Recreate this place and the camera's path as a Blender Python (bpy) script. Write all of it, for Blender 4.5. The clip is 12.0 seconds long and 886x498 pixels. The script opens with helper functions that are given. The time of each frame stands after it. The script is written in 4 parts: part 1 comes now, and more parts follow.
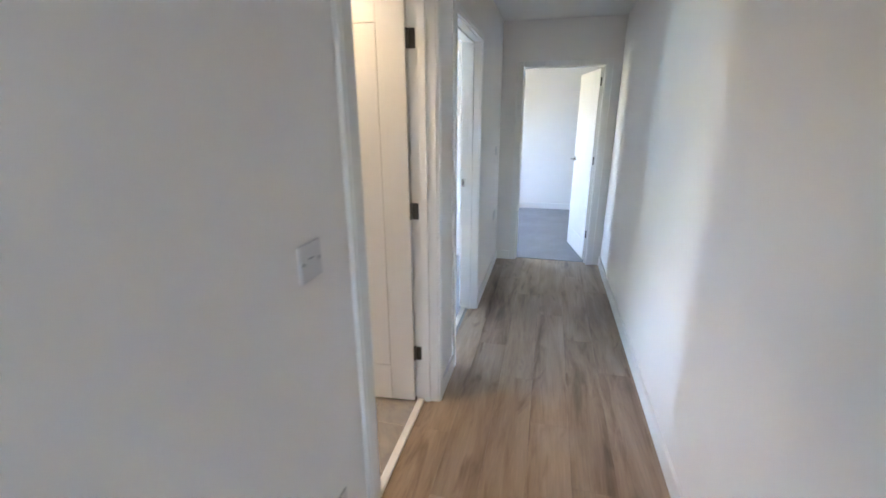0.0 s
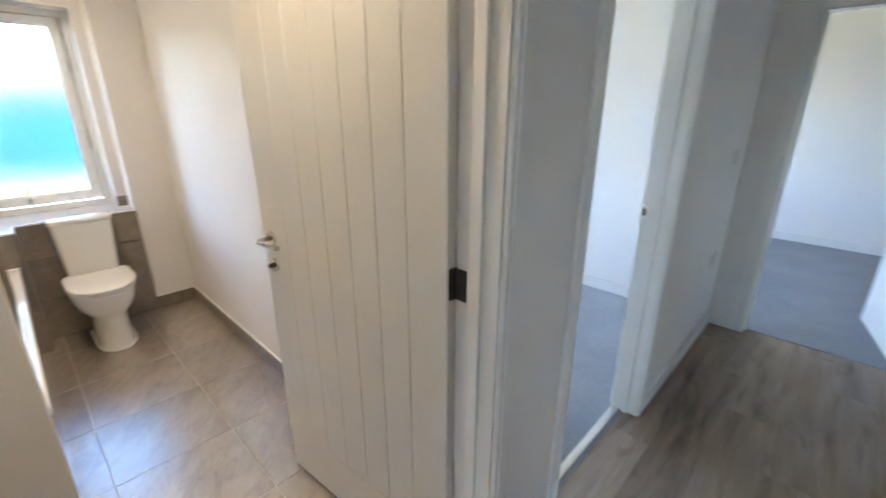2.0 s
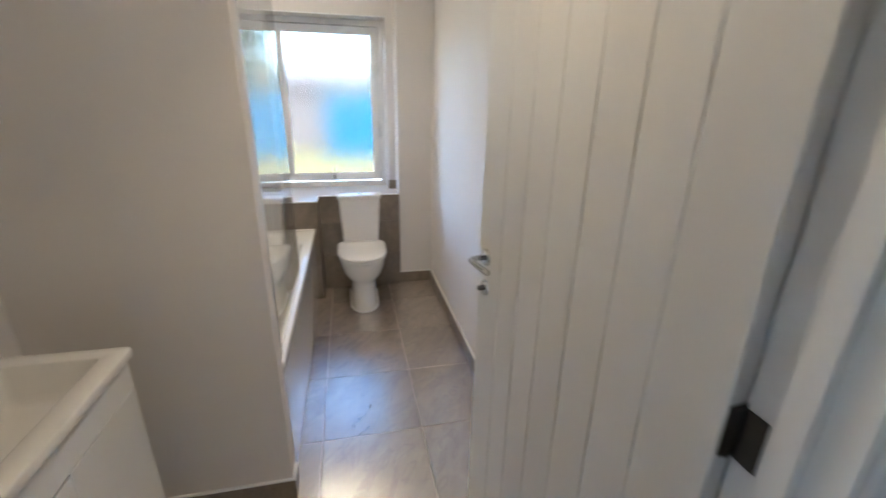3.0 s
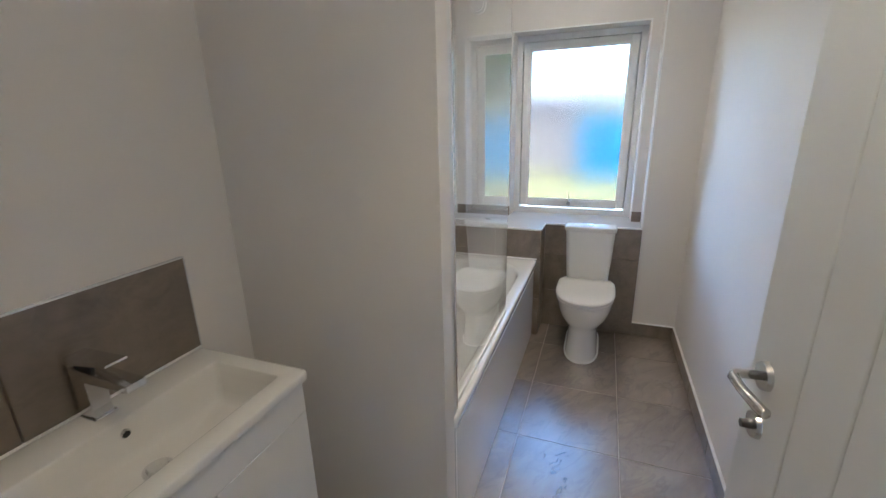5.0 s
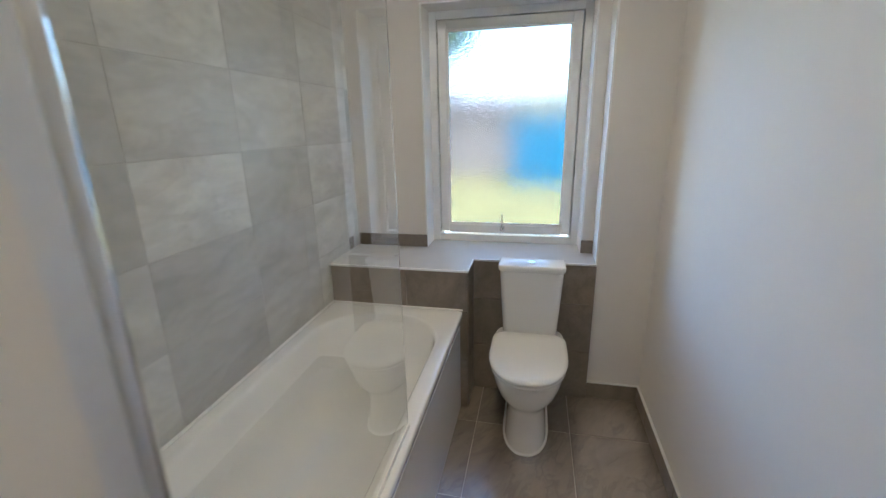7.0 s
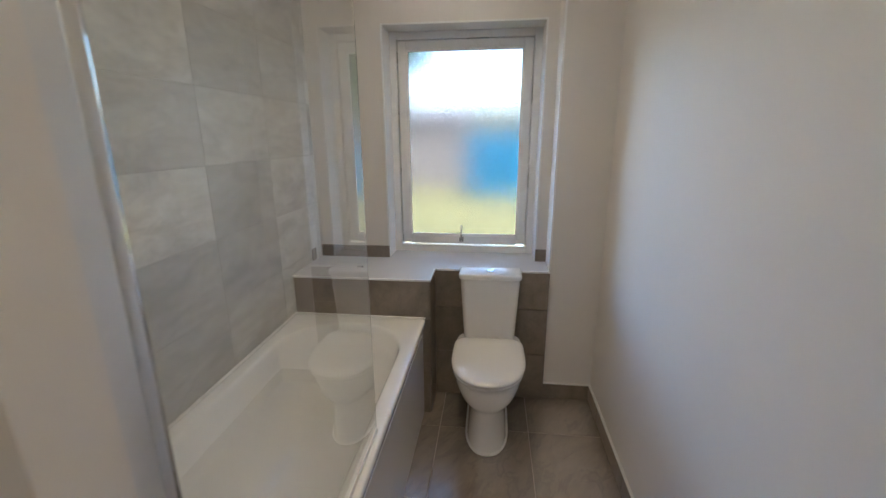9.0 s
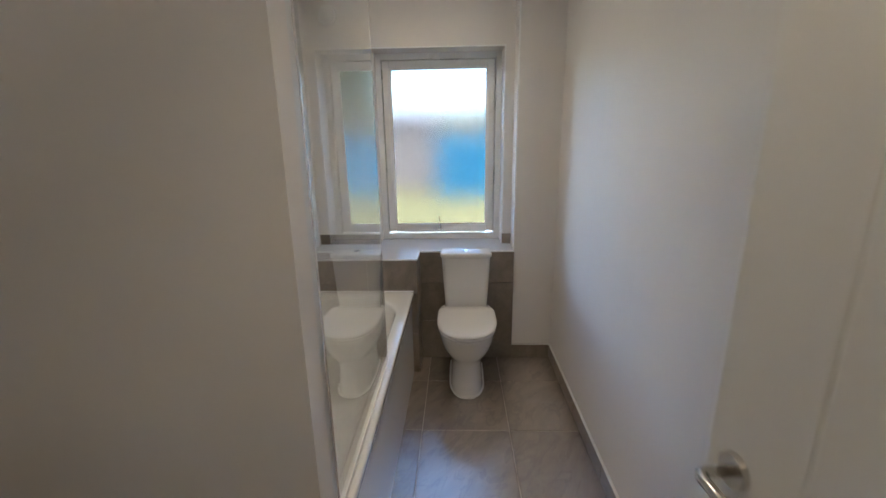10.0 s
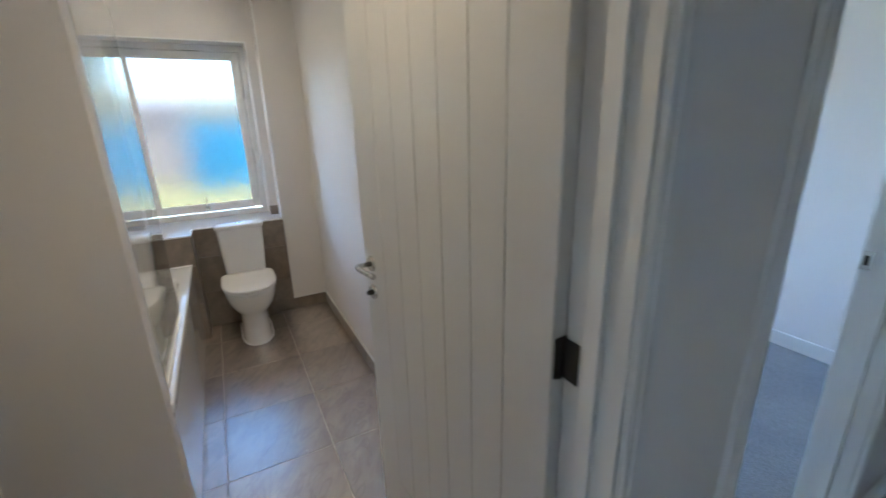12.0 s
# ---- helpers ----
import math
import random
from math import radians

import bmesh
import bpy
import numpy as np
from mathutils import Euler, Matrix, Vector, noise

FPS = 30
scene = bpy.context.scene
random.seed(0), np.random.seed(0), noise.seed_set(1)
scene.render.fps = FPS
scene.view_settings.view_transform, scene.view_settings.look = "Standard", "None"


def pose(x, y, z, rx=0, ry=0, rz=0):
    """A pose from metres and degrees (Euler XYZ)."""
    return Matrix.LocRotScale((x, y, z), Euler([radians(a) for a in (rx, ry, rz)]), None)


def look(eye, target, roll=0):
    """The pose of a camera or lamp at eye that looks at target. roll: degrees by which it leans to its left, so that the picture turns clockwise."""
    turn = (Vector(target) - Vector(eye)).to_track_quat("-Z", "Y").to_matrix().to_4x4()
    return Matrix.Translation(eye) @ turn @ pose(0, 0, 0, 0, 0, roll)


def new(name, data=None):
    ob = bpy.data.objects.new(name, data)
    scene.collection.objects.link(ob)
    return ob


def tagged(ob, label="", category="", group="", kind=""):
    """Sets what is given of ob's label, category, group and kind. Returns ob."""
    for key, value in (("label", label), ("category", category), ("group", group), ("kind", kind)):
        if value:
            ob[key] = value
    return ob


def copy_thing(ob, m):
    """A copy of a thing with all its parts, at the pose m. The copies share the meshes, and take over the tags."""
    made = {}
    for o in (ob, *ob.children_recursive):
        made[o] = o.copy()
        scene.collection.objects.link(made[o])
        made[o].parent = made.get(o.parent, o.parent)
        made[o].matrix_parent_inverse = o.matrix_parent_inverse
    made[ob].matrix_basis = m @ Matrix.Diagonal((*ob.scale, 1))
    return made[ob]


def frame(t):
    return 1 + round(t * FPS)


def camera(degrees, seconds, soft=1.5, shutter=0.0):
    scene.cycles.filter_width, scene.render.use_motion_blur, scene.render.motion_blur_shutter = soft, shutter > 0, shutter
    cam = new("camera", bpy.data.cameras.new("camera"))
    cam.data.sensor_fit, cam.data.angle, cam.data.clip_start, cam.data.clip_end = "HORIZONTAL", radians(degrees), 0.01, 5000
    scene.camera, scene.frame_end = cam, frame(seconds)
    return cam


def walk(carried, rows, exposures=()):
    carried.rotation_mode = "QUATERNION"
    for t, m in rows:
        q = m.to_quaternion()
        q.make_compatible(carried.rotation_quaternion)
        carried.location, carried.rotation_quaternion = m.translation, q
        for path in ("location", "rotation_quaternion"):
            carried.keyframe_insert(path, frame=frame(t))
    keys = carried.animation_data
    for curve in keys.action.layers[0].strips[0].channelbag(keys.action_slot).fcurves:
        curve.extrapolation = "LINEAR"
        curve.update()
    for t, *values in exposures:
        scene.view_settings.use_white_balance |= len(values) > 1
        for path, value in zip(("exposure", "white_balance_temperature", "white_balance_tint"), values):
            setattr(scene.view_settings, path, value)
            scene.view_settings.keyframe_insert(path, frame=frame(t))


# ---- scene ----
cam = camera(93.2, 12.0, soft=1.45, shutter=0.4)
PATH = [
    (0, (0.235, 0.162, 1.502), (-0.224, 2.013, 0.902), -0.2),
    (0.5, (0.317, 0.525, 1.499), (-0.097, 2.383, 0.884), 0.2),
    (1, (0.326, 0.863, 1.493), (-0.199, 2.686, 0.859), 0.6),
    (1.5, (0.271, 1.16, 1.467), (-0.614, 2.832, 0.818), -0.1),
    (2, (0.228, 1.368, 1.474), (-1.084, 2.73, 0.821), 0.1),
    (2.5, (0.119, 1.478, 1.449), (-1.513, 2.436, 0.803), 1.0),
    (3, (-0.04, 1.568, 1.477), (-1.88, 1.979, 0.807), 1.0),
    (3.5, (-0.165, 1.602, 1.479), (-2.044, 1.479, 0.806), 0.9),
    (3.7, (-0.205, 1.627, 1.475), (-2.066, 1.315, 0.813), 0.5),
    (5.3, (-0.482, 1.662, 1.462), (-2.271, 0.976, 0.888), -1.4),
    (5.5, (-0.572, 1.65, 1.471), (-2.375, 1.005, 0.894), -1.6),
    (6, (-0.822, 1.613, 1.442), (-2.663, 1.071, 0.876), -1.7),
    (6.5, (-1.077, 1.62, 1.456), (-2.938, 1.15, 0.893), -1.7),
    (7, (-1.224, 1.62, 1.454), (-3.096, 1.202, 0.889), -1.2),
    (7.2, (-1.289, 1.616, 1.466), (-3.159, 1.2, 0.891), -0.9),
    (8.8, (-1.205, 1.613, 1.476), (-3.114, 1.348, 0.94), -0.1),
    (9, (-1.141, 1.617, 1.478), (-3.059, 1.392, 0.957), -0.3),
    (9.5, (-0.919, 1.587, 1.484), (-2.848, 1.432, 0.978), -0.4),
    (10, (-0.661, 1.572, 1.484), (-2.594, 1.499, 0.977), -0.9),
    (10.5, (-0.381, 1.578, 1.496), (-2.31, 1.638, 0.969), -1.5),
    (11, (-0.181, 1.553, 1.501), (-2.075, 1.863, 0.941), -2.0),
    (11.5, (-0.017, 1.528, 1.481), (-1.834, 2.132, 0.902), -2.0),
    (12, (0.093, 1.566, 1.48), (-1.602, 2.445, 0.885), -1.7),
]
walk(cam, [(t, look(eye, target, roll)) for t, eye, target, roll in PATH],
     exposures=[(0.0, 6.68, 6200, 13), (0.5, 6.74, 6100, 11), (1.0, 6.76, 5900, 7), (1.5, 6.56, 6000, 9), (2.0, 6.27, 6050, 9), (2.5, 5.99, 5950, 11), (3.5, 5.73, 5250, 8),
                (5.5, 5.56, 5200, 8), (6.0, 5.46, 5250, 8), (7.0, 5.36, 5350, 6), (9.0, 5.14, 5650, 9), (10.5, 5.11, 5500, 9), (11.5, 5.38, 5300, 7), (12.0, 5.45, 5450, 7)])

# ---- daylight ----
SUN_ELEV, SUN_AZ = 48.0, 60.0
world = bpy.data.worlds.new("sky")
scene.world = world
world.use_nodes = True
wn = world.node_tree
sky = wn.nodes.new("ShaderNodeTexSky")
sky.sky_type = "NISHITA"
sky.sun_disc = False
sky.sun_elevation = radians(SUN_ELEV)
sky.sun_rotation = radians(SUN_AZ)
sky.dust_density = 1.0
wn.links.new(sky.outputs[0], wn.nodes["Background"].inputs[0])
wn.nodes["Background"].inputs[1].default_value = 0.15

def lamp(name, kind, energy, colour, m, size=0.1, size_y=None, angle=None):
    d = bpy.data.lights.new(name, kind)
    d.energy, d.color = energy, colour
    if kind == "AREA":
        d.shape = "RECTANGLE"
        d.size, d.size_y = size, size_y or size
    elif kind == "SPOT":
        d.shadow_soft_size, d.spot_size, d.spot_blend = size, radians(angle), 0.6
    elif kind == "SUN":
        d.angle = radians(angle)
    else:
        d.shadow_soft_size = size
    ob = new(name, d)
    ob.matrix_world = m
    return ob

az, el = radians(SUN_AZ), radians(SUN_ELEV)
to_sun = Vector((math.sin(az) * math.cos(el), math.cos(az) * math.cos(el), math.sin(el)))
lamp("sun", "SUN", 3.2, (1.0, 0.95, 0.87), look(to_sun * 40, (0, 0, 0)), angle=0.5)

# daylight standing in openings that stay out of view: two bedroom windows
lamp("bedroom_daylight", "AREA", 0.140, (1.0, 0.96, 0.90), look((-3.38, 3.85, 1.45), (-2.0, 3.85, 1.3)), 0.96, 0.96)
lamp("end_room_daylight", "AREA", 0.16, (1.0, 0.96, 0.90), look((-2.28, 6.15, 1.43), (-1.0, 6.15, 1.3)), 0.86, 0.90)
# warm fill lamp added at the hall's unseen south end, no known source
lamp("entrance_daylight", "AREA", 0.052, (1.0, 0.88, 0.76), look((0.25, -1.96, 1.3), (0.25, 0, 1.1)), 0.5, 1.5)

# ---- materials ----
def nodes_of(name):
    m = bpy.data.materials.new(name)
    m.use_nodes = True
    nt = m.node_tree
    return m, nt, nt.nodes["Principled BSDF"]

def noise_node(nt, vec, scale, detail=4, rough=0.55, dist=0.0):
    n = nt.nodes.new("ShaderNodeTexNoise")
    n.inputs["Scale"].default_value = scale
    n.inputs["Detail"].default_value = detail
    n.inputs["Roughness"].default_value = rough
    n.inputs["Distortion"].default_value = dist
    if vec is not None:
        nt.links.new(vec, n.inputs["Vector"])
    return n.outputs["Fac"]

def ramp(nt, fac, stops):
    r = nt.nodes.new("ShaderNodeValToRGB")
    e = r.color_ramp.elements
    while len(e) < len(stops):
        e.new(0.5)
    for i, (p, c) in enumerate(stops):
        e[i].position, e[i].color = p, (*c, 1)
    nt.links.new(fac, r.inputs[0])
    return r.outputs[0]

def mix(nt, a, b, fac, mode="MIX"):
    n = nt.nodes.new("ShaderNodeMix")
    n.data_type, n.blend_type = "RGBA", mode
    if isinstance(fac, (int, float)):
        n.inputs[0].default_value = fac
    else:
        nt.links.new(fac, n.inputs[0])
    nt.links.new(a, n.inputs[6])
    nt.links.new(b, n.inputs[7])
    return n.outputs[2]

def bump(nt, bsdf, height, strength, distance=0.002):
    b = nt.nodes.new("ShaderNodeBump")
    b.inputs["Strength"].default_value = strength
    b.inputs["Distance"].default_value = distance
    nt.links.new(height, b.inputs["Height"])
    nt.links.new(b.outputs[0], bsdf.inputs["Normal"])

def coords(nt, scale=(1, 1, 1), wander=0.0, spin=0.0):
    """World-sized coordinates; wander shifts them from piece to piece."""
    g = nt.nodes.new("ShaderNodeNewGeometry")
    m = nt.nodes.new("ShaderNodeMapping")
    m.inputs["Scale"].default_value = scale
    if spin:
        r = nt.nodes.new("ShaderNodeVectorRotate")
        r.rotation_type = "Z_AXIS"
        r.inputs["Angle"].default_value = radians(spin)
        nt.links.new(g.outputs["Position"], r.inputs["Vector"])
        nt.links.new(r.outputs[0], m.inputs["Vector"])
    else:
        nt.links.new(g.outputs["Position"], m.inputs["Vector"])
    if wander:
        o = nt.nodes.new("ShaderNodeObjectInfo")
        s = nt.nodes.new("ShaderNodeVectorMath")
        s.operation = "SCALE"
        s.inputs[0].default_value = (wander, wander * 1.7, wander * 2.3)
        nt.links.new(o.outputs["Random"], s.inputs["Scale"])
        nt.links.new(s.outputs[0], m.inputs["Location"])
    return m.outputs[0]

def plain(name, colour, rough, metal=0.0, vary=0.04, scale=3.0, grain=60.0, relief=0.05, coat=0.0):
    """A painted, moulded or metal surface with soft mottling and a fine grain."""
    m, nt, b = nodes_of(name)
    v = coords(nt)
    lo, hi = [max(0, c * (1 - vary)) for c in colour], [min(1, c * (1 + vary)) for c in colour]
    nt.links.new(ramp(nt, noise_node(nt, v, scale), [(0.3, lo), (0.7, hi)]), b.inputs["Base Color"])
    rr = nt.nodes.new("ShaderNodeMapRange")
    rr.inputs[3].default_value, rr.inputs[4].default_value = rough * 0.85, min(1, rough * 1.15)
    nt.links.new(noise_node(nt, v, scale * 2.3), rr.inputs[0])
    nt.links.new(rr.outputs[0], b.inputs["Roughness"])
    b.inputs["Metallic"].default_value = metal
    b.inputs["Coat Weight"].default_value = coat
    if relief:
        bump(nt, b, noise_node(nt, v, grain, 3), relief)
    return m

def stone(name, dark, light, vein, rough, stretch=(1.0, 1.0, 1.0), spin=0.0, gloss=0.0):
    """A porcelain tile printed like slate: clouds, drifting veins, each tile its own cut."""
    m, nt, b = nodes_of(name)
    v = coords(nt, stretch, 40.0, spin)
    clouds = ramp(nt, noise_node(nt, v, 2.2, 6, 0.6, 0.8), [(0.32, dark), (0.68, light)])
    fine = ramp(nt, noise_node(nt, v, 14, 6, 0.7, 0.4), [(0.3, (0.80, 0.80, 0.80)), (0.75, (1.12, 1.12, 1.12))])
    body = mix(nt, clouds, fine, 0.6, "MULTIPLY")
    w = nt.nodes.new("ShaderNodeTexWave")
    w.inputs["Scale"].default_value = 0.9
    w.inputs["Distortion"].default_value = 9.0
    w.inputs["Detail"].default_value = 5.0
    w.inputs["Detail Scale"].default_value = 1.6
    nt.links.new(v, w.inputs["Vector"])
    line = ramp(nt, w.outputs["Fac"], [(0.0, (1, 1, 1)), (0.06, (0.25, 0.25, 0.25)), (0.16, (0, 0, 0))])
    veil = nt.nodes.new("ShaderNodeRGB")
    veil.outputs[0].default_value = (*vein, 1)
    half = nt.nodes.new("ShaderNodeMath")
    half.operation = "MULTIPLY"
    half.inputs[1].default_value = 0.13
    nt.links.new(line, half.inputs[0])
    body = mix(nt, body, veil.outputs[0], half.outputs[0])
    deep = 0.80 - 0.16 * gloss
    cleft = ramp(nt, noise_node(nt, v, 3.4, 8, 0.55, 1.6), [(0.525, (1, 1, 1)), (0.565, (deep, deep, deep)), (0.64, (1.0, 1.0, 1.0))])
    body = mix(nt, body, cleft, 0.40 + 0.30 * gloss, "MULTIPLY")
    o = nt.nodes.new("ShaderNodeObjectInfo")
    tone = ramp(nt, o.outputs["Random"], [(0.0, (0.78, 0.78, 0.78)), (1.0, (1.12, 1.12, 1.12))])
    nt.links.new(mix(nt, body, tone, 1.0, "MULTIPLY"), b.inputs["Base Color"])
    rr = nt.nodes.new("ShaderNodeMapRange")
    rr.inputs[3].default_value, rr.inputs[4].default_value = rough * 0.8, rough * 1.25
    nt.links.new(noise_node(nt, v, 9, 4), rr.inputs[0])
    nt.links.new(rr.outputs[0], b.inputs["Roughness"])
    b.inputs["Specular IOR Level"].default_value = 0.6 + 0.4 * gloss
    b.inputs["Coat Weight"].default_value = gloss
    b.inputs["Coat Roughness"].default_value = 0.27
    b.inputs["Coat IOR"].default_value = 2.5 + 1.4 * gloss
    bump(nt, b, noise_node(nt, v, 22, 6, 0.65), 0.12, 0.0012)
    return m

def laminate(name):
    """Grey-brown oak-look boards running along the hall."""
    m, nt, b = nodes_of(name)
    v = coords(nt, (6.0, 0.75, 1.0), 30.0)
    long = ramp(nt, noise_node(nt, v, 1.6, 8, 0.62, 0.5),
                [(0.30, (0.128, 0.087, 0.059)), (0.45, (0.272, 0.196, 0.137)), (0.68, (0.384, 0.295, 0.219))])
    fine = ramp(nt, noise_node(nt, coords(nt, (60, 2.2, 1), 30.0), 2.0, 5, 0.7), [(0.3, (0.82, 0.82, 0.82)), (0.7, (1.08, 1.08, 1.08))])
    knot = ramp(nt, noise_node(nt, coords(nt, (5.0, 1.1, 1), 30.0), 1.9, 3, 0.5, 1.2), [(0.58, (1, 1, 1)), (0.74, (0.50, 0.45, 0.42))])
    body = mix(nt, mix(nt, long, fine, 0.8, "MULTIPLY"), knot, 0.8, "MULTIPLY")
    o = nt.nodes.new("ShaderNodeObjectInfo")
    tone = ramp(nt, o.outputs["Random"], [(0.0, (0.88, 0.87, 0.86)), (1.0, (1.10, 1.10, 1.10))])
    nt.links.new(mix(nt, body, tone, 1.0, "MULTIPLY"), b.inputs["Base Color"])
    b.inputs["Roughness"].default_value = 0.42
    bump(nt, b, noise_node(nt, coords(nt, (60, 2.2, 1), 30.0), 2.0, 5, 0.7), 0.15, 0.001)
    return m

def carpet(name, colour):
    m, nt, b = nodes_of(name)
    v = coords(nt)
    c1 = ramp(nt, noise_node(nt, v, 180, 3), [(0.3, [c * 0.7 for c in colour]), (0.7, [c * 1.25 for c in colour])])
    c2 = ramp(nt, noise_node(nt, v, 2.5, 3), [(0.3, (0.9, 0.9, 0.9)), (0.7, (1.08, 1.08, 1.08))])
    nt.links.new(mix(nt, c1, c2, 1.0, "MULTIPLY"), b.inputs["Base Color"])
    b.inputs["Roughness"].default_value = 0.95
    bump(nt, b, noise_node(nt, v, 220, 3), 0.6, 0.004)
    return m

def glass(name, rough, ior, tint, textured=False):
    m, nt, b = nodes_of(name)
    b.inputs["Base Color"].default_value = (*tint, 1)
    b.inputs["Transmission Weight"].default_value = 1.0
    b.inputs["Roughness"].default_value = rough
    b.inputs["IOR"].default_value = ior
    if textured:
        v = coords(nt)
        bump(nt, b, noise_node(nt, v, 95, 2, 0.5, 0.2), 0.8, 0.0026)
    return m

WALL = plain("matt_white_wall_paint", (0.775, 0.743, 0.718), 0.75, vary=0.025, scale=1.3, grain=240, relief=0.06)
CEIL = plain("white_ceiling_paint", (0.80, 0.79, 0.78), 0.85, vary=0.02, scale=1.0, grain=200, relief=0.05)
GLOSS = plain("white_satin_woodwork", (0.765, 0.752, 0.735), 0.32, vary=0.02, scale=2.0, grain=90, relief=0.03)
DOORP = plain("white_moulded_door_paint", (0.78, 0.765, 0.735), 0.42, vary=0.02, scale=3.0, grain=300, relief=0.05)
UPVC = plain("white_window_plastic", (0.87, 0.87, 0.87), 0.28, vary=0.015, scale=2.0, relief=0.0)
CERAMIC = plain("white_glazed_ceramic", (0.83, 0.815, 0.79), 0.045, vary=0.01, scale=2.0, relief=0.0, coat=0.3)
ACRYLIC = plain("white_bath_acrylic", (0.89, 0.88, 0.865), 0.03, vary=0.012, scale=1.5, relief=0.0, coat=0.6)
CABINET = plain("white_lacquered_cabinet", (0.80, 0.79, 0.77), 0.25, vary=0.012, scale=2.0, relief=0.0)
LEDGE = plain("pale_grey_ledge_board", (0.62, 0.62, 0.63), 0.22, vary=0.04, scale=3.0, grain=70, relief=0.02)
CHROME = plain("polished_chrome", (0.80, 0.80, 0.80), 0.08, metal=1.0, vary=0.02, relief=0.0)
SATIN = plain("satin_aluminium", (0.74, 0.74, 0.74), 0.34, metal=0.7, vary=0.03, scale=20, relief=0.0)
STEEL = plain("brushed_steel", (0.60, 0.585, 0.56), 0.22, metal=1.0, vary=0.05, scale=30, relief=0.02)
DARKMETAL = plain("dark_hinge_steel", (0.085, 0.08, 0.075), 0.30, metal=0.9, vary=0.1, scale=40, relief=0.02)
BLACK = plain("dark_hole", (0.02, 0.02, 0.02), 0.5, vary=0.0, relief=0.0)
SCREW = plain("dull_screw_head", (0.25, 0.25, 0.26), 0.45, metal=0.3, vary=0.05, relief=0.0)
PLATE = plain("white_switch_plastic", (0.56, 0.545, 0.545), 0.40, vary=0.01, relief=0.0)
SEAL = plain("white_silicone", (0.80, 0.79, 0.77), 0.45, vary=0.03, scale=20, relief=0.02)
GROUT = plain("pale_grout", (0.37, 0.325, 0.28), 0.45, vary=0.1, scale=30, grain=300, relief=0.2)
GROUT_W = plain("grey_wall_grout", (0.44, 0.43, 0.41), 0.9, vary=0.08, scale=30, grain=300, relief=0.2)
FTILE = stone("brown_grey_slate_floor_tile", (0.180, 0.138, 0.104), (0.290, 0.232, 0.182), (0.34, 0.30, 0.265), 0.30, (1.0, 2.6, 2.0), 32.0, 1.0)
STILE = stone("brown_grey_slate_wall_cladding", (0.186, 0.147, 0.111), (0.285, 0.233, 0.184), (0.35, 0.31, 0.275), 0.38, (1.0, 2.6, 2.0), 32.0, 0.15)
WTILE = stone("grey_slate_wall_tile", (0.47, 0.46, 0.435), (0.68, 0.67, 0.645), (0.72, 0.71, 0.685), 0.42, (1.0, 1.0, 2.4))
WOOD = laminate("grey_brown_laminate")
SUBFLOOR = plain("dark_underlay", (0.06, 0.05, 0.045), 0.9, vary=0.1, relief=0.0)
CARPET = carpet("grey_carpet", (0.265, 0.27, 0.29))
CLEAR = glass("clear_screen_glass", 0.0, 1.5, (0.97, 0.99, 0.985))
OBSCURE = glass("obscure_window_glass", 0.095, 1.30, (0.112, 0.117, 0.117), True)
GLOWM, gnt, gb = nodes_of("lit_downlight_lens")
gb.inputs["Emission Color"].default_value = (1.0, 0.80, 0.55, 1)
gb.inputs["Emission Strength"].default_value = 10.0

# ---- building helpers ----
def put_mesh(name, bm, material, smooth=False, crease=None):
    me = bpy.data.meshes.new(name)
    bmesh.ops.recalc_face_normals(bm, faces=bm.faces)
    bm.to_mesh(me)
    bm.free()
    me.materials.append(material)
    if smooth:
        me.polygons.foreach_set("use_smooth", [True] * len(me.polygons))
        if crease:
            me.set_sharp_from_angle(angle=radians(crease))
    return new(name, me)

def part(name, bm, material, parent=None, label="", smooth=False, crease=None):
    ob = put_mesh(name, bm, material, smooth, crease)
    if parent is not None:
        ob.parent = parent
        ob.matrix_parent_inverse = parent.matrix_basis.inverted()
    return tagged(ob, label)

def thing(name, at, label, category, group="", rz=0.0):
    e = new(name)
    e.empty_display_size = 0.1
    e.matrix_basis = pose(*at, 0, 0, rz)
    return tagged(e, label, category, group)

def box(x0, x1, y0, y1, z0, z1, bev=0.0, segs=2, bm=None):
    own = bmesh.new()
    bmesh.ops.create_cube(own, size=1)
    for v in own.verts:
        v.co = Vector(((x0 + x1) / 2 + v.co.x * (x1 - x0), (y0 + y1) / 2 + v.co.y * (y1 - y0), (z0 + z1) / 2 + v.co.z * (z1 - z0)))
    if bev:
        bmesh.ops.bevel(own, geom=list(own.edges), offset=bev, segments=segs, profile=0.5, affect="EDGES")
    if bm is None:
        return own
    tmp = bpy.data.meshes.new("tmp")
    own.to_mesh(tmp)
    own.free()
    bm.from_mesh(tmp)
    bpy.data.meshes.remove(tmp)
    return bm

def turn(bm, m):
    bmesh.ops.transform(bm, matrix=m, verts=bm.verts)
    return bm

def rod(p, q, r, r2=None, seg=20, bm=None):
    """A round bar from p to q."""
    bm = bm or bmesh.new()
    p, q = Vector(p), Vector(q)
    rot = (q - p).to_track_quat("Z", "Y").to_matrix().to_4x4()
    bmesh.ops.create_cone(bm, cap_ends=True, segments=seg, radius1=r, radius2=r if r2 is None else r2, depth=(q - p).length,
                          matrix=Matrix.Translation((p + q) / 2) @ rot)
    return bm

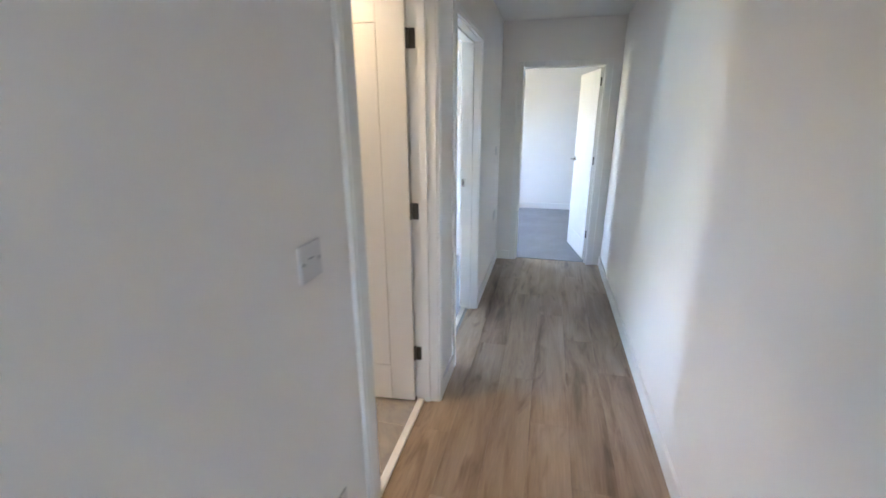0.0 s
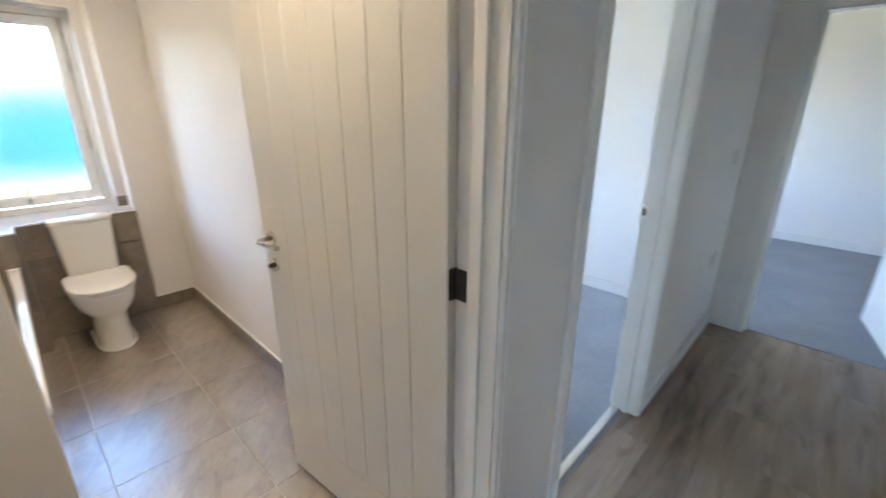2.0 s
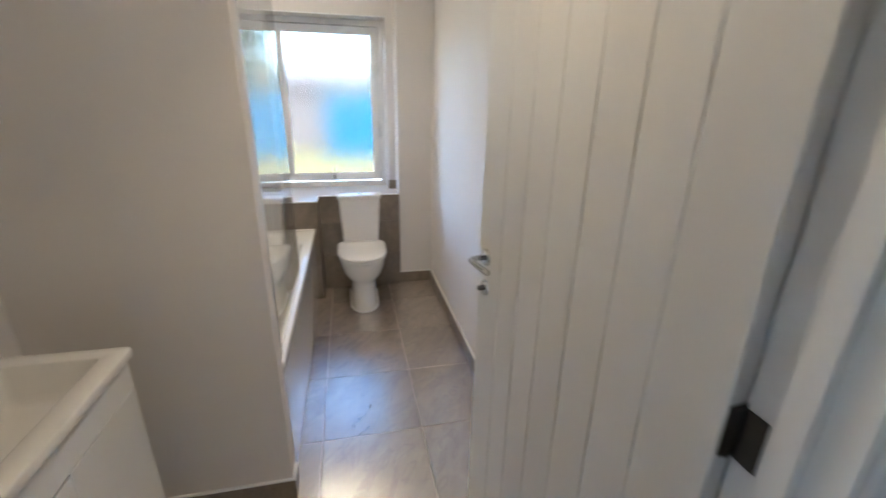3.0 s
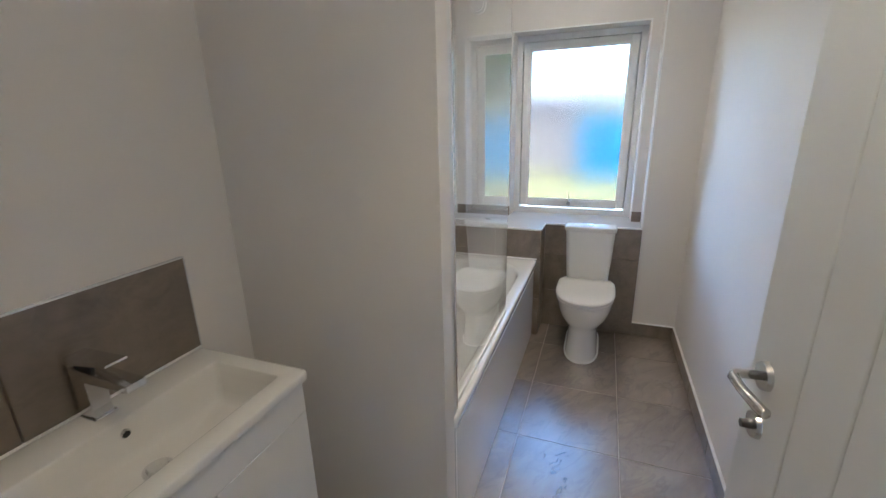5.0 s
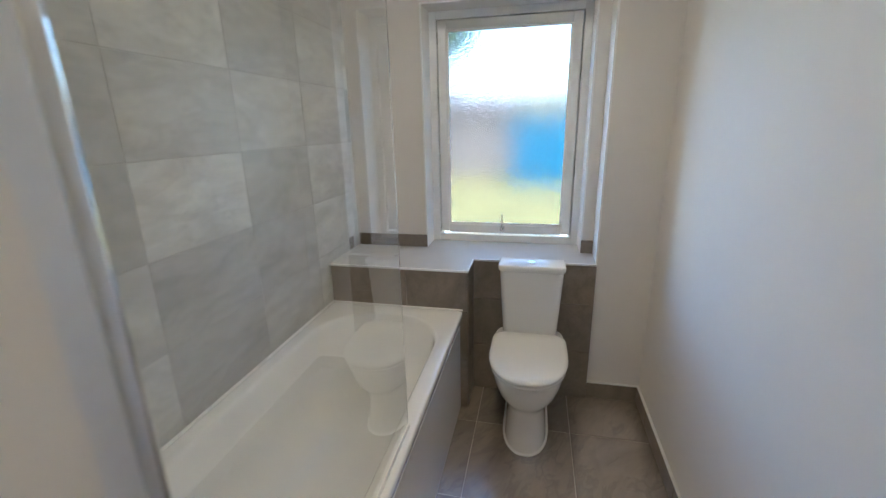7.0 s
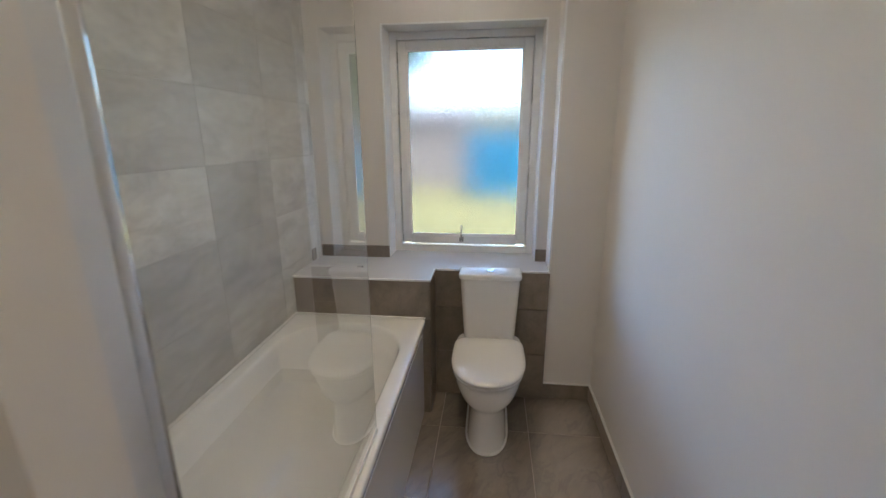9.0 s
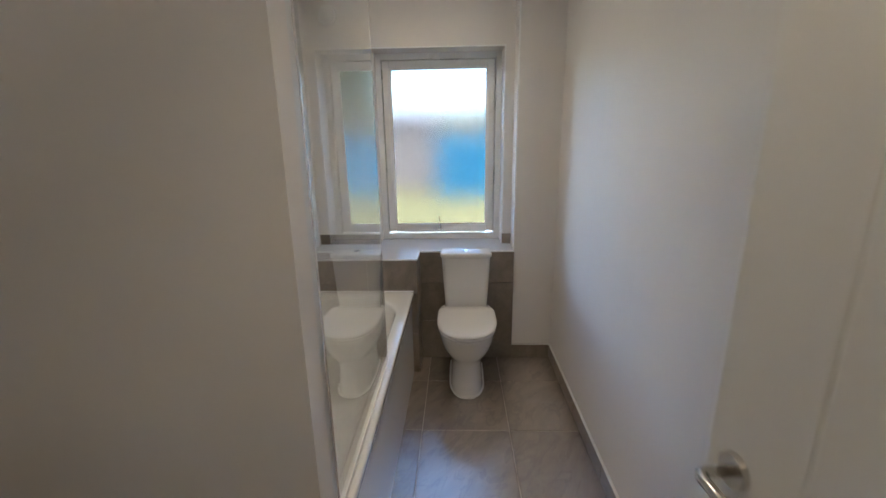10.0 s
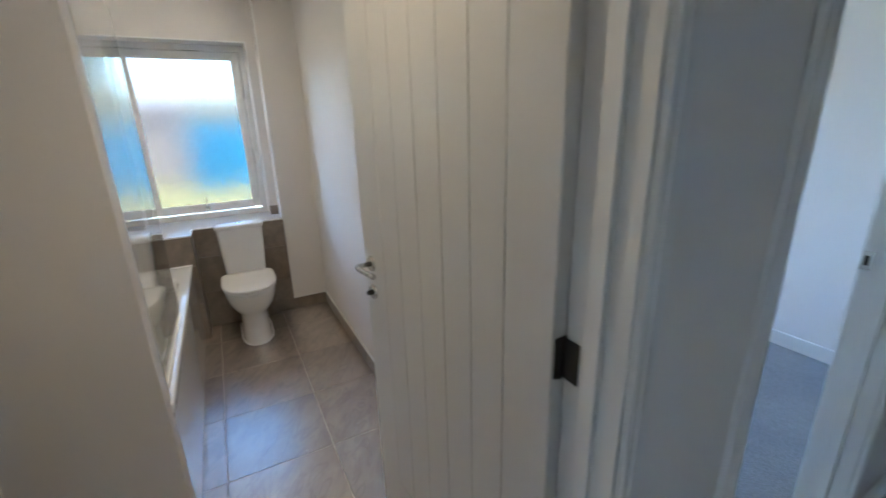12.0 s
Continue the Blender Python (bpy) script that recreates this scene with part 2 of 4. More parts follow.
def pipe(points, radii, seg=16):
    """A round bar that follows a bent line."""
    bm = bmesh.new()
    pts = [Vector(p) for p in points]
    rings = []
    for i, p in enumerate(pts):
        d = (pts[min(i + 1, len(pts) - 1)] - pts[max(i - 1, 0)]).normalized()
        q = d.to_track_quat("Z", "Y")
        r = radii[i] if isinstance(radii, (list, tuple)) else radii
        rings.append([bm.verts.new(p + q @ Vector((r * math.cos(a), r * math.sin(a), 0))) for a in [2 * math.pi * k / seg for k in range(seg)]])
    for a, b in zip(rings, rings[1:]):
        for k in range(seg):
            bm.faces.new((a[k], a[(k + 1) % seg], b[(k + 1) % seg], b[k]))
    bm.faces.new(rings[0][::-1])
    bm.faces.new(rings[-1])
    return bm

def loft(loops, cap0=True, cap1=True):
    bm = bmesh.new()
    rings = [[bm.verts.new(p) for p in l] for l in loops]
    n = len(rings[0])
    for a, b in zip(rings, rings[1:]):
        for k in range(n):
            bm.faces.new((a[k], a[(k + 1) % n], b[(k + 1) % n], b[k]))
    if cap0:
        bm.faces.new(rings[0][::-1])
    if cap1:
        bm.faces.new(rings[-1])
    return bm

def rounded(cx, cy, hx, hy, r_pos, r_neg, z, n=10):
    """A rectangle outline with rounded corners: r_pos at the +x end, r_neg at the -x end."""
    out = []
    for sx, sy, r, a0 in ((1, 1, r_pos, 0), (-1, 1, r_neg, 90), (-1, -1, r_neg, 180), (1, -1, r_pos, 270)):
        for k in range(n):
            a = radians(a0 + 90 * k / (n - 1))
            out.append((cx + sx * (hx - r) + r * math.cos(a), cy + sy * (hy - r) + r * math.sin(a), z))
    return out

def structure(name, bm, material, label, category):
    return tagged(put_mesh(name, bm, material), label, category, kind="structure")

def pieces(owner, name, material, places, bev=0.0012):
    """Alike pieces on shared meshes: places are (x, y, z) centres with their own sizes."""
    cache = {}
    for c, s in places:
        key = tuple(round(v, 4) for v in s)
        if key not in cache:
            bm = box(-s[0] / 2, s[0] / 2, -s[1] / 2, s[1] / 2, -s[2] / 2, s[2] / 2, bev, 1)
            me = bpy.data.meshes.new(name)
            bm.to_mesh(me)
            bm.free()
            me.materials.append(material)
            cache[key] = me
        ob = new(name, cache[key])
        ob.parent = owner
        ob.matrix_basis = Matrix.Translation(c)

# ---- plan (metres; x across the hall to the east, y along it to the north) ----
HW, HB = -0.265, -0.385          # hall west wall: hall face, bathroom face
HE = 0.835                       # hall east wall
HN = 4.62                        # hall end wall, hall face
BN, BS = 2.205, 0.575            # bathroom north and south walls
NIB_E, NIB_W, NIB_Y = -1.357, -1.432, 1.285
PIER_X, PIER_Y = -3.340, 1.935   # pier beside the window alcove
WIN_X = -3.515                   # wall over the ledge
OUT_X = -3.80
CEIL_Z = 2.37
LEDGE_Z = 0.775
D1 = (1.222, 2.052)              # bathroom door opening
D2 = (2.450, 3.265)              # bedroom door opening
D3 = (-0.050, 0.692)             # end room door opening
DH, DH3 = 1.99, 1.955            # clear heights of the doorways

def wall(name, boxes, label):
    bm = bmesh.new()
    for b in boxes:
        box(*b, bm=bm)
    return structure(name, bm, WALL, label, "wall")

def pierced(name, axis, at, along, openings, label):
    """One wall skin with its openings cut through: at is its thickness span, along its length, openings (from, to, sill, head)."""
    us = sorted({*along, *[v for o in openings for v in o[:2]]})
    zs = sorted({0.0, CEIL_Z, *[v for o in openings for v in o[2:]]})
    bm, seen = bmesh.new(), {}

    def vert(i, j, k):
        if (i, j, k) not in seen:
            u, z, w = us[i], zs[j], at[k]
            seen[i, j, k] = bm.verts.new((w, u, z) if axis == "x" else (u, w, z))
        return seen[i, j, k]

    def solid(i, j):
        if not (0 <= i < len(us) - 1 and 0 <= j < len(zs) - 1):
            return False
        u, z = (us[i] + us[i + 1]) / 2, (zs[j] + zs[j + 1]) / 2
        return not any(o[0] < u < o[1] and o[2] < z < o[3] for o in openings)

    for i in range(len(us) - 1):
        for j in range(len(zs) - 1):
            if solid(i, j):
                for k in (0, 1):
                    bm.faces.new([vert(i, j, k), vert(i + 1, j, k), vert(i + 1, j + 1, k), vert(i, j + 1, k)])
                for di, dj, p, q in ((-1, 0, (i, j), (i, j + 1)), (1, 0, (i + 1, j), (i + 1, j + 1)), (0, -1, (i, j), (i + 1, j)), (0, 1, (i, j + 1), (i + 1, j + 1))):
                    if not solid(i + di, j + dj):
                        bm.faces.new([vert(*p, 0), vert(*q, 0), vert(*q, 1), vert(*p, 1)])
    return structure(name, bm, WALL, label, "wall")

HS = -2.0
LN, DT = 0.03, DH + 0.03        # lining thickness, top of the rough opening
pierced("wall_hall_west", "x", (HB, HW), (HS, HN), [(D1[0] - LN, D1[1] + LN, 0, DT), (D2[0] - LN, D2[1] + LN, 0, DT)], "matt white painted hall wall with two doorways")
wall("wall_hall_east", [(HE, HE + 0.1, HS, HN + 0.12, 0, CEIL_Z)], "long matt white painted hall wall")
pierced("wall_hall_end", "y", (HN, HN + 0.12), (HB, HE), [(D3[0] - LN, D3[1] + LN, 0, DH3 + 0.03)], "matt white wall with a doorway at the hall's end")
pierced("wall_hall_south", "y", (HS - 0.1, HS), (HB, HE + 0.1), [(-0.15, 0.65, 0, 2.1)], "unseen white closing wall round the assumed entrance")
wall("wall_bathroom_north", [(OUT_X, HB, BN, BN + 0.1, 0, CEIL_Z)], "matt white painted bathroom wall")
wall("wall_bathroom_south", [(OUT_X, HB, BS - 0.1, BS, 0, CEIL_Z)], "matt white wall behind bath and basin")
wall("wall_bathroom_nib", [(NIB_W, NIB_E, BS, NIB_Y, 0, CEIL_Z)], "short white stud wall at the end of the bath")
WY, WZ = (1.020, 1.870), (LEDGE_Z, 2.040)
pierced("wall_bathroom_west", "x", (OUT_X, WIN_X), (BS, PIER_Y), [(*WY, WZ[0] - 0.012, WZ[1])], "white outer wall with a window alcove")
wall("wall_bathroom_pier", [(OUT_X, PIER_X, PIER_Y, BN, 0, CEIL_Z)], "matt white pier beside the window alcove")

def over_rooms(z0, z1):
    """One L-shaped sheet over the hall, the bathroom and both bedrooms."""
    bm = box(HB, HE + 0.1, HS - 0.1, BS - 0.1, z0, z1)
    box(OUT_X, HE + 0.1, BS - 0.1, HN + 0.12, z0, z1, bm=bm)
    box(-2.4, 2.5, HN + 0.12, 7.53, z0, z1, bm=bm)
    return bm
structure("floor_slab", over_rooms(-0.20, -0.014), SUBFLOOR, "dark subfloor under all the rooms", "floor")
structure("ceiling", over_rooms(CEIL_Z, CEIL_Z + 0.12), CEIL, "plain white painted ceiling", "ceiling")
# rooms seen through the doorways
R2W, R2N = -3.4, 4.62
pierced("wall_bedroom_west", "x", (R2W - 0.1, R2W), (BN + 0.1, R2N), [(3.35, 4.35, 0.95, 1.95)], "white bedroom wall with a window opening")
wall("wall_bedroom_north", [(R2W, HB, R2N, R2N + 0.12, 0, CEIL_Z)], "plain white bedroom wall")
ERN = 7.43
wall("wall_end_room_north", [(-2.4, 2.4, ERN, ERN + 0.1, 0, CEIL_Z)], "plain white far bedroom wall")
pierced("wall_end_room_west", "x", (-2.4, -2.3), (HN + 0.12, ERN), [(5.7, 6.6, 0.95, 1.90)], "white far bedroom wall with a window opening")
wall("wall_end_room_east", [(2.4, 2.5, HN + 0.12, ERN, 0, CEIL_Z)], "plain white far bedroom wall")
wall("wall_end_room_south", [(HE, 2.4, HN, HN + 0.12, 0, CEIL_Z)], "plain white far bedroom wall")
structure("carpet_bedroom", box(R2W, HB + 0.06, BN + 0.1, R2N, -0.014, 0.004), CARPET, "mid-grey carpet in the bedroom", "carpet")
structure("carpet_end_room", box(-2.3, 2.4, HN + 0.06, ERN, -0.014, 0.004), CARPET, "mid-grey carpet in the end room", "carpet")

def skirting(name, x0, x1, y0, y1, h=0.095):
    structure(name, box(x0, x1, y0, y1, 0, h, 0.003), GLOSS, "white gloss skirting board along the wall", "baseboard")

skirting("baseboard_hall_east", HE - 0.015, HE, HS, HN)
skirting("baseboard_hall_west_a", HW, HW + 0.015, HS, D1[0] - 0.090)
skirting("baseboard_hall_west_b", HW, HW + 0.015, D1[1] + 0.052, D2[0] - 0.056)
skirting("baseboard_hall_west_c", HW, HW + 0.015, D2[1] + 0.056, HN)
skirting("baseboard_hall_end", HW + 0.015, D3[0] - 0.068, HN - 0.015, HN)
skirting("baseboard_bedroom", R2W, HB - 0.02, R2N - 0.015, R2N)
skirting("baseboard_end_room", -2.3, 2.4, ERN - 0.015, ERN, 0.10)

# ---- door linings and architraves ----
def doorway_x(name, y0, y1, stop_x, near=0.052):
    """Lining and both architraves of a doorway in the hall's west wall."""
    e = thing(name, (HW, y0, 0), "white painted door lining with moulded architraves", "door frame")
    e["kind"] = "structure"
    t = 0.012
    part("lining", box(HB - 0.002, HW + 0.002, y0 - 0.03, y0, 0, DH + 0.03, 0.002), GLOSS, e)
    part("lining", box(HB - 0.002, HW + 0.002, y1, y1 + 0.03, 0, DH + 0.03, 0.002), GLOSS, e)
    part("lining", box(HB - 0.002, HW + 0.002, y0, y1, DH, DH + 0.03, 0.002), GLOSS, e)
    part("door_stop", box(stop_x, stop_x + 0.03, y0, y0 + t, 0, DH, 0.002), GLOSS, e)
    part("door_stop", box(stop_x, stop_x + 0.03, y1 - t, y1, 0, DH, 0.002), GLOSS, e)
    part("door_stop", box(stop_x, stop_x + 0.03, y0 + t, y1 - t, DH - t, DH, 0.002), GLOSS, e)
    for side in (0, 1):
        xa, xb = ((HW, HW + 0.015) if side == 0 else (HB - 0.015, HB))
        def arch(ya, yb, za, zb, vert):
            bm = box(xa, xb, ya, yb, za, zb, 0.004)
            ins = 0.016
            if vert:
                box(xa - 0.002 if side else xa, xb if side else xb + 0.002, ya + ins, yb - ins, za, zb, 0.003, bm=bm)
            else:
                box(xa - 0.002 if side else xa, xb if side else xb + 0.002, ya, yb, za + ins, zb - ins, 0.003, bm=bm)
            part("architrave", bm, GLOSS, e)
        arch(y0 - 0.006 - (0.052 if side else near), y0 - 0.006, 0, DH + 0.058, True)
        arch(y1 + (0.022 if side else 0.006), y1 + 0.052, 0, DH + 0.058, True)
        arch(y0 - 0.006, y1 + 0.006, DH + 0.006, DH + 0.058, False)
    return e

bath_frame = doorway_x("door_frame_1", *D1, HW - 0.072, 0.082)
bed_frame = doorway_x("door_frame_2", *D2, HW - 0.072)
f3 = thing("door_frame_3", (D3[0], HN, 0), "white painted door lining with moulded architraves", "door frame")
f3["kind"] = "structure"
part("lining", box(D3[0] - 0.03, D3[0], HN - 0.002, HN + 0.122, 0, DH3 + 0.03, 0.002), GLOSS, f3)
part("lining", box(D3[1], D3[1] + 0.03, HN - 0.002, HN + 0.122, 0, DH3 + 0.03, 0.002), GLOSS, f3)
part("lining", box(D3[0], D3[1], HN - 0.002, HN + 0.122, DH3, DH3 + 0.03, 0.002), GLOSS, f3)
part("door_stop", box(D3[0], D3[0] + 0.012, HN + 0.045, HN + 0.075, 0, DH3, 0.002), GLOSS, f3)
part("door_stop", box(D3[1] - 0.012, D3[1], HN + 0.045, HN + 0.075, 0, DH3, 0.002), GLOSS, f3)
part("architrave", box(D3[0] - 0.068, D3[0] - 0.006, HN - 0.016, HN, 0, DH3 + 0.058, 0.004), GLOSS, f3)
part("architrave", box(D3[1] + 0.006, D3[1] + 0.066, HN - 0.016, HN, 0, DH3 + 0.058, 0.004), GLOSS, f3)
part("architrave", box(D3[0] - 0.006, D3[1] + 0.006, HN - 0.016, HN, DH3 + 0.006, DH3 + 0.058, 0.004), GLOSS, f3)
for nm, y0, y1 in (("threshold_1", *D1), ("threshold_2", *D2)):
    structure(nm, box(HB + 0.005, HB + 0.042, y0, y1, -0.012, 0.010, 0.005), SEAL if nm == "threshold_1" else CHROME, "pale threshold strip across the doorway", "threshold")
latch = thing("latch_plate", (HW - 0.11, D2[1], 1.03), "small steel latch keep on the white door lining", "latch plate")
part("keep_plate", box(HW - 0.125, HW - 0.098, D2[1] - 0.003, D2[1], 1.0, 1.06, 0.001), STEEL, latch)
part("keep_hole", box(HW - 0.117, HW - 0.106, D2[1] - 0.0045, D2[1] - 0.003, 1.015, 1.045), BLACK, latch)

# ---- doors ----
def moulded_door(name, width, label, thumb, h1=1.982):
    """A moulded door standing along -x from its hinge edge at the origin; its seen face looks to -y."""
    e = thing(name, (0, 0, 0), label, "door")
    h0, th = 0.008, 0.036
    part("core", box(-width + 0.001, -0.001, 0.0042, th - 0.0042, h0 + 0.001, h1 - 0.001), DOORP, e)
    s0, s1 = 0.127, width - 0.150
    zb, zt = 0.222, h1 - 0.097
    for face in (0, 1):
        ya, yb = ((0.0, 0.008) if face == 0 else (th - 0.008, th))
        part("stile", box(-s0, 0, ya, yb, h0, h1, 0.0038), DOORP, e)
        part("stile", box(-width, -s1, ya, yb, h0, h1, 0.0038), DOORP, e)
        part("rail", box(-s1, -s0, ya, yb, h0, zb, 0.0044), DOORP, e)
        part("rail", box(-s1, -s0, ya, yb, zt, h1, 0.0040), DOORP, e)
        bw = (s1 - s0) / 5
        for k in range(5):
            part("board", box(-s0 - bw * (k + 1) + 0.0004, -s0 - bw * k - 0.0004, ya, yb, zb + 0.0004, zt - 0.0004, 0.0042), DOORP, e)
    hx, hz = -(width - 0.058), 1.037
    for sgn, y in ((-1, 0.0), (1, th)):
        part("rose", turn(rod((0, 0, 0), (0, sgn * 0.009, 0), 0.026, 0.024, 28), pose(hx, y, hz)), STEEL, e, "round brushed steel rose")
        pts = [(hx, y + sgn * 0.008, hz), (hx, y + sgn * 0.040, hz), (hx + 0.002, y + sgn * 0.049, hz), (hx + 0.010, y + sgn * 0.054, hz - 0.001),
               (hx + 0.045, y + sgn * 0.053, hz - 0.002), (hx + 0.088, y + sgn * 0.046, hz - 0.004), (hx + 0.104, y + sgn * 0.042, hz - 0.005), (hx + 0.106, y + sgn * 0.0415, hz - 0.005)]
        part("lever", pipe(pts, [0.0078, 0.0078, 0.0082, 0.0082, 0.0080, 0.0088, 0.0088, 0.0070]), STEEL, e, "brushed steel return lever", True)
        if thumb:
            part("lock_rose", turn(rod((0, 0, 0), (0, sgn * 0.008, 0), 0.025, 0.023, 28), pose(hx, y, hz - 0.098)), STEEL, e, "round brushed steel lock rose")
            part("lock_turn", rod((hx, y + sgn * 0.008, hz - 0.098), (hx, y + sgn * 0.024, hz - 0.098), 0.009, 0.0075, 16), DARKMETAL, e)
    for z in (0.293, 1.070, 1.825):
        hg = part("hinge", box(-0.001, 0.0035, 0.006, th + 0.003, z - 0.04, z + 0.04, 0.001), DARKMETAL, e, "dark steel butt hinge")
        part("knuckle", rod((0.004, th + 0.004, z - 0.041), (0.004, th + 0.004, z + 0.041), 0.005, seg=12), STEEL, hg)
        part("hinge_leaf", box(0.0035, 0.007, 0.012, th + 0.002, z - 0.04, z + 0.04, 0.001), DARKMETAL, hg)
    return e

bath_door = moulded_door("door_1", 0.826, "white cottage-grooved bathroom door standing open, steel lever", True)
bath_door.matrix_basis = pose(-0.390, 2.024, 0, 0, 0, 5.4)
for hg, z in zip([o for o in bath_door.children if o.name.startswith("hinge")], (0.293, 1.070, 1.825)):
    leaf = part("jamb_leaf", box(-0.384, -0.353, D1[1] - 0.0035, D1[1] - 0.0005, z - 0.04, z + 0.04, 0.001), DARKMETAL, hg)
    leaf.matrix_parent_inverse = (bath_door.matrix_basis @ hg.matrix_parent_inverse @ hg.matrix_basis).inverted()
end_door = moulded_door("door_3", 0.690, "white end room door standing open into the room", False, 1.947)
end_door.matrix_basis = pose(0.668, 4.752, 0, 0, 0, -78.4)

# ---- window of obscure glass, top-hung casement left on the latch ----
window = thing("window_1", (-3.70, 1.445, LEDGE_Z), "white plastic window, frosted casement slightly ajar", "window")
window["kind"] = "structure"
FX = (-3.735, -3.670)
fy, fz = WY, WZ
frame_bm = bmesh.new()
for b in ((fy[0], fy[0] + 0.040, fz[0], fz[1]), (fy[1] - 0.040, fy[1], fz[0], fz[1])):
    box(*FX, *b, 0.003, bm=frame_bm)
for b in ((fy[0] + 0.040, fy[1] - 0.040, fz[0], fz[0] + 0.042), (fy[0] + 0.040, fy[1] - 0.040, fz[1] - 0.040, fz[1])):
    box(*FX, *b, 0.003, bm=frame_bm)
RX = (-3.735, -3.729)
for b in ((fy[0] + 0.040, fy[0] + 0.054, fz[0] + 0.042, fz[1] - 0.040), (fy[1] - 0.054, fy[1] - 0.040, fz[0] + 0.042, fz[1] - 0.040), (fy[0] + 0.054, fy[1] - 0.054, fz[1] - 0.054, fz[1] - 0.040)):
    box(*RX, *b, bm=frame_bm)
part("window_frame", frame_bm, UPVC, window)
cy0, cy1, cz0, cz1 = fy[0] + 0.046, fy[1] - 0.046, fz[0] + 0.052, fz[1] - 0.044
cas = bmesh.new()
CX = (-3.728, -3.676)
sw = 0.048
for b in ((cy0, cy0 + sw, cz0, cz1), (cy1 - sw, cy1, cz0, cz1), (cy0 + sw, cy1 - sw, cz0 - 0.005, cz0 + sw), (cy0 + sw, cy1 - sw, cz1 - sw, cz1)):
    box(*CX, *b, 0.004, bm=cas)
TILT = Matrix.Translation((-3.70, 0, cz1)) @ pose(0, 0, 0, 0, 0.9, 0) @ Matrix.Translation((3.70, 0, -cz1))
casement = part("casement", turn(cas, TILT), UPVC, window)
bead = bmesh.new()
gy0, gy1, gz0, gz1 = cy0 + sw, cy1 - sw, cz0 + sw, cz1 - sw
for b in ((gy0 - 0.002, gy0 + 0.010, gz0, gz1), (gy1 - 0.010, gy1 + 0.002, gz0, gz1), (gy0 + 0.01, gy1 - 0.01, gz0 - 0.002, gz0 + 0.010), (gy0 + 0.01, gy1 - 0.01, gz1 - 0.010, gz1 + 0.002)):
    box(-3.690, -3.679, *b, 0.002, bm=bead)
part("glazing_bead", turn(bead, TILT), UPVC, casement)
pane = part("pane", turn(box(-3.706, -3.698, gy0 - 0.004, gy1 + 0.004, gz0 - 0.004, gz1 + 0.004), TILT), OBSCURE, casement, "textured obscure glass pane")
pane.visible_shadow = False
hy = 1.435
catch = part("window_handle", turn(box(-3.676, -3.664, hy - 0.014, hy + 0.014, cz0 + 0.010, cz0 + 0.040, 0.003), TILT), STEEL, casement, "grey metal window handle")
part("handle_lever", turn(box(-3.664, -3.648, hy - 0.005, hy + 0.005, cz0 + 0.018, cz0 + 0.118, 0.003), TILT), STEEL, catch)
trim_bm = bmesh.new()
for b in ((fy[0] - 0.009, fy[0], fz[0], fz[1] + 0.009), (fy[1], fy[1] + 0.009, fz[0], fz[1] + 0.009), (fy[0], fy[1], fz[1], fz[1] + 0.009)):
    box(WIN_X - 0.004, WIN_X + 0.003, *b, 0.001, bm=trim_bm)
structure("trim_window_reveal", trim_bm, UPVC, "white corner bead round the window reveal", "trim")
structure("trim_pier", box(PIER_X - 0.004, PIER_X + 0.003, PIER_Y - 0.003, PIER_Y + 0.006, LEDGE_Z, CEIL_Z), UPVC, "white corner bead on the pier", "trim")

# ---- tiled boxing under the window ----
BOX_A, BOX_B, BOX_Y = -3.118, -3.312, 1.318
ledge = tagged(new("window_ledge"), "pale grey ledge on brown-grey tiled boxing", "ledge", kind="structure")
core_bm = box(WIN_X, BOX_A - 0.012, BS, BOX_Y - 0.010, 0, LEDGE_Z - 0.014)
box(WIN_X, BOX_B - 0.012, BOX_Y - 0.010, PIER_Y, 0, LEDGE_Z - 0.014, bm=core_bm)
part("boxing", core_bm, GROUT, ledge)
top_bm = box(OUT_X + 0.06, BOX_A - 0.004, BS, BOX_Y - 0.004, LEDGE_Z - 0.012, LEDGE_Z)
box(OUT_X + 0.06, BOX_B - 0.004, BOX_Y - 0.004, PIER_Y, LEDGE_Z - 0.012, LEDGE_Z, bm=top_bm)
part("ledge_top", top_bm, LEDGE, ledge)
ed = bmesh.new()
box(BOX_A - 0.006, BOX_A + 0.003, BS, BOX_Y + 0.003, LEDGE_Z - 0.009, LEDGE_Z + 0.001, 0.002, bm=ed)
box(BOX_B, BOX_A - 0.006, BOX_Y - 0.006, BOX_Y + 0.003, LEDGE_Z - 0.009, LEDGE_Z + 0.001, 0.002, bm=ed)
box(BOX_B - 0.006, BOX_B + 0.003, BOX_Y + 0.003, PIER_Y, LEDGE_Z - 0.009, LEDGE_Z + 0.001, 0.002, bm=ed)
part("edge_trim", ed, UPVC, ledge, "white tile edge trim")
tp = []
G = 0.003
zs = [(0.004, 0.281), (0.284, 0.554), (0.557, LEDGE_Z - 0.010)]
for z0, z1 in zs:
    for y0, y1 in ((BS + 0.02, 1.000), (1.003, BOX_Y - 0.006)):
        tp.append(((BOX_A - 0.006, (y0 + y1) / 2, (z0 + z1) / 2), (0.012, y1 - y0, z1 - z0)))
    tp.append((((BOX_A + BOX_B) / 2 - 0.007, BOX_Y - 0.006, (z0 + z1) / 2), (BOX_A - BOX_B - 0.012, 0.012, z1 - z0)))
    for y0, y1 in ((BOX_Y + 0.002, 1.612), (1.615, PIER_Y)):
        tp.append(((BOX_B - 0.006, (y0 + y1) / 2, (z0 + z1) / 2), (0.012, y1 - y0, z1 - z0)))
pieces(ledge, "tile", STILE, tp)
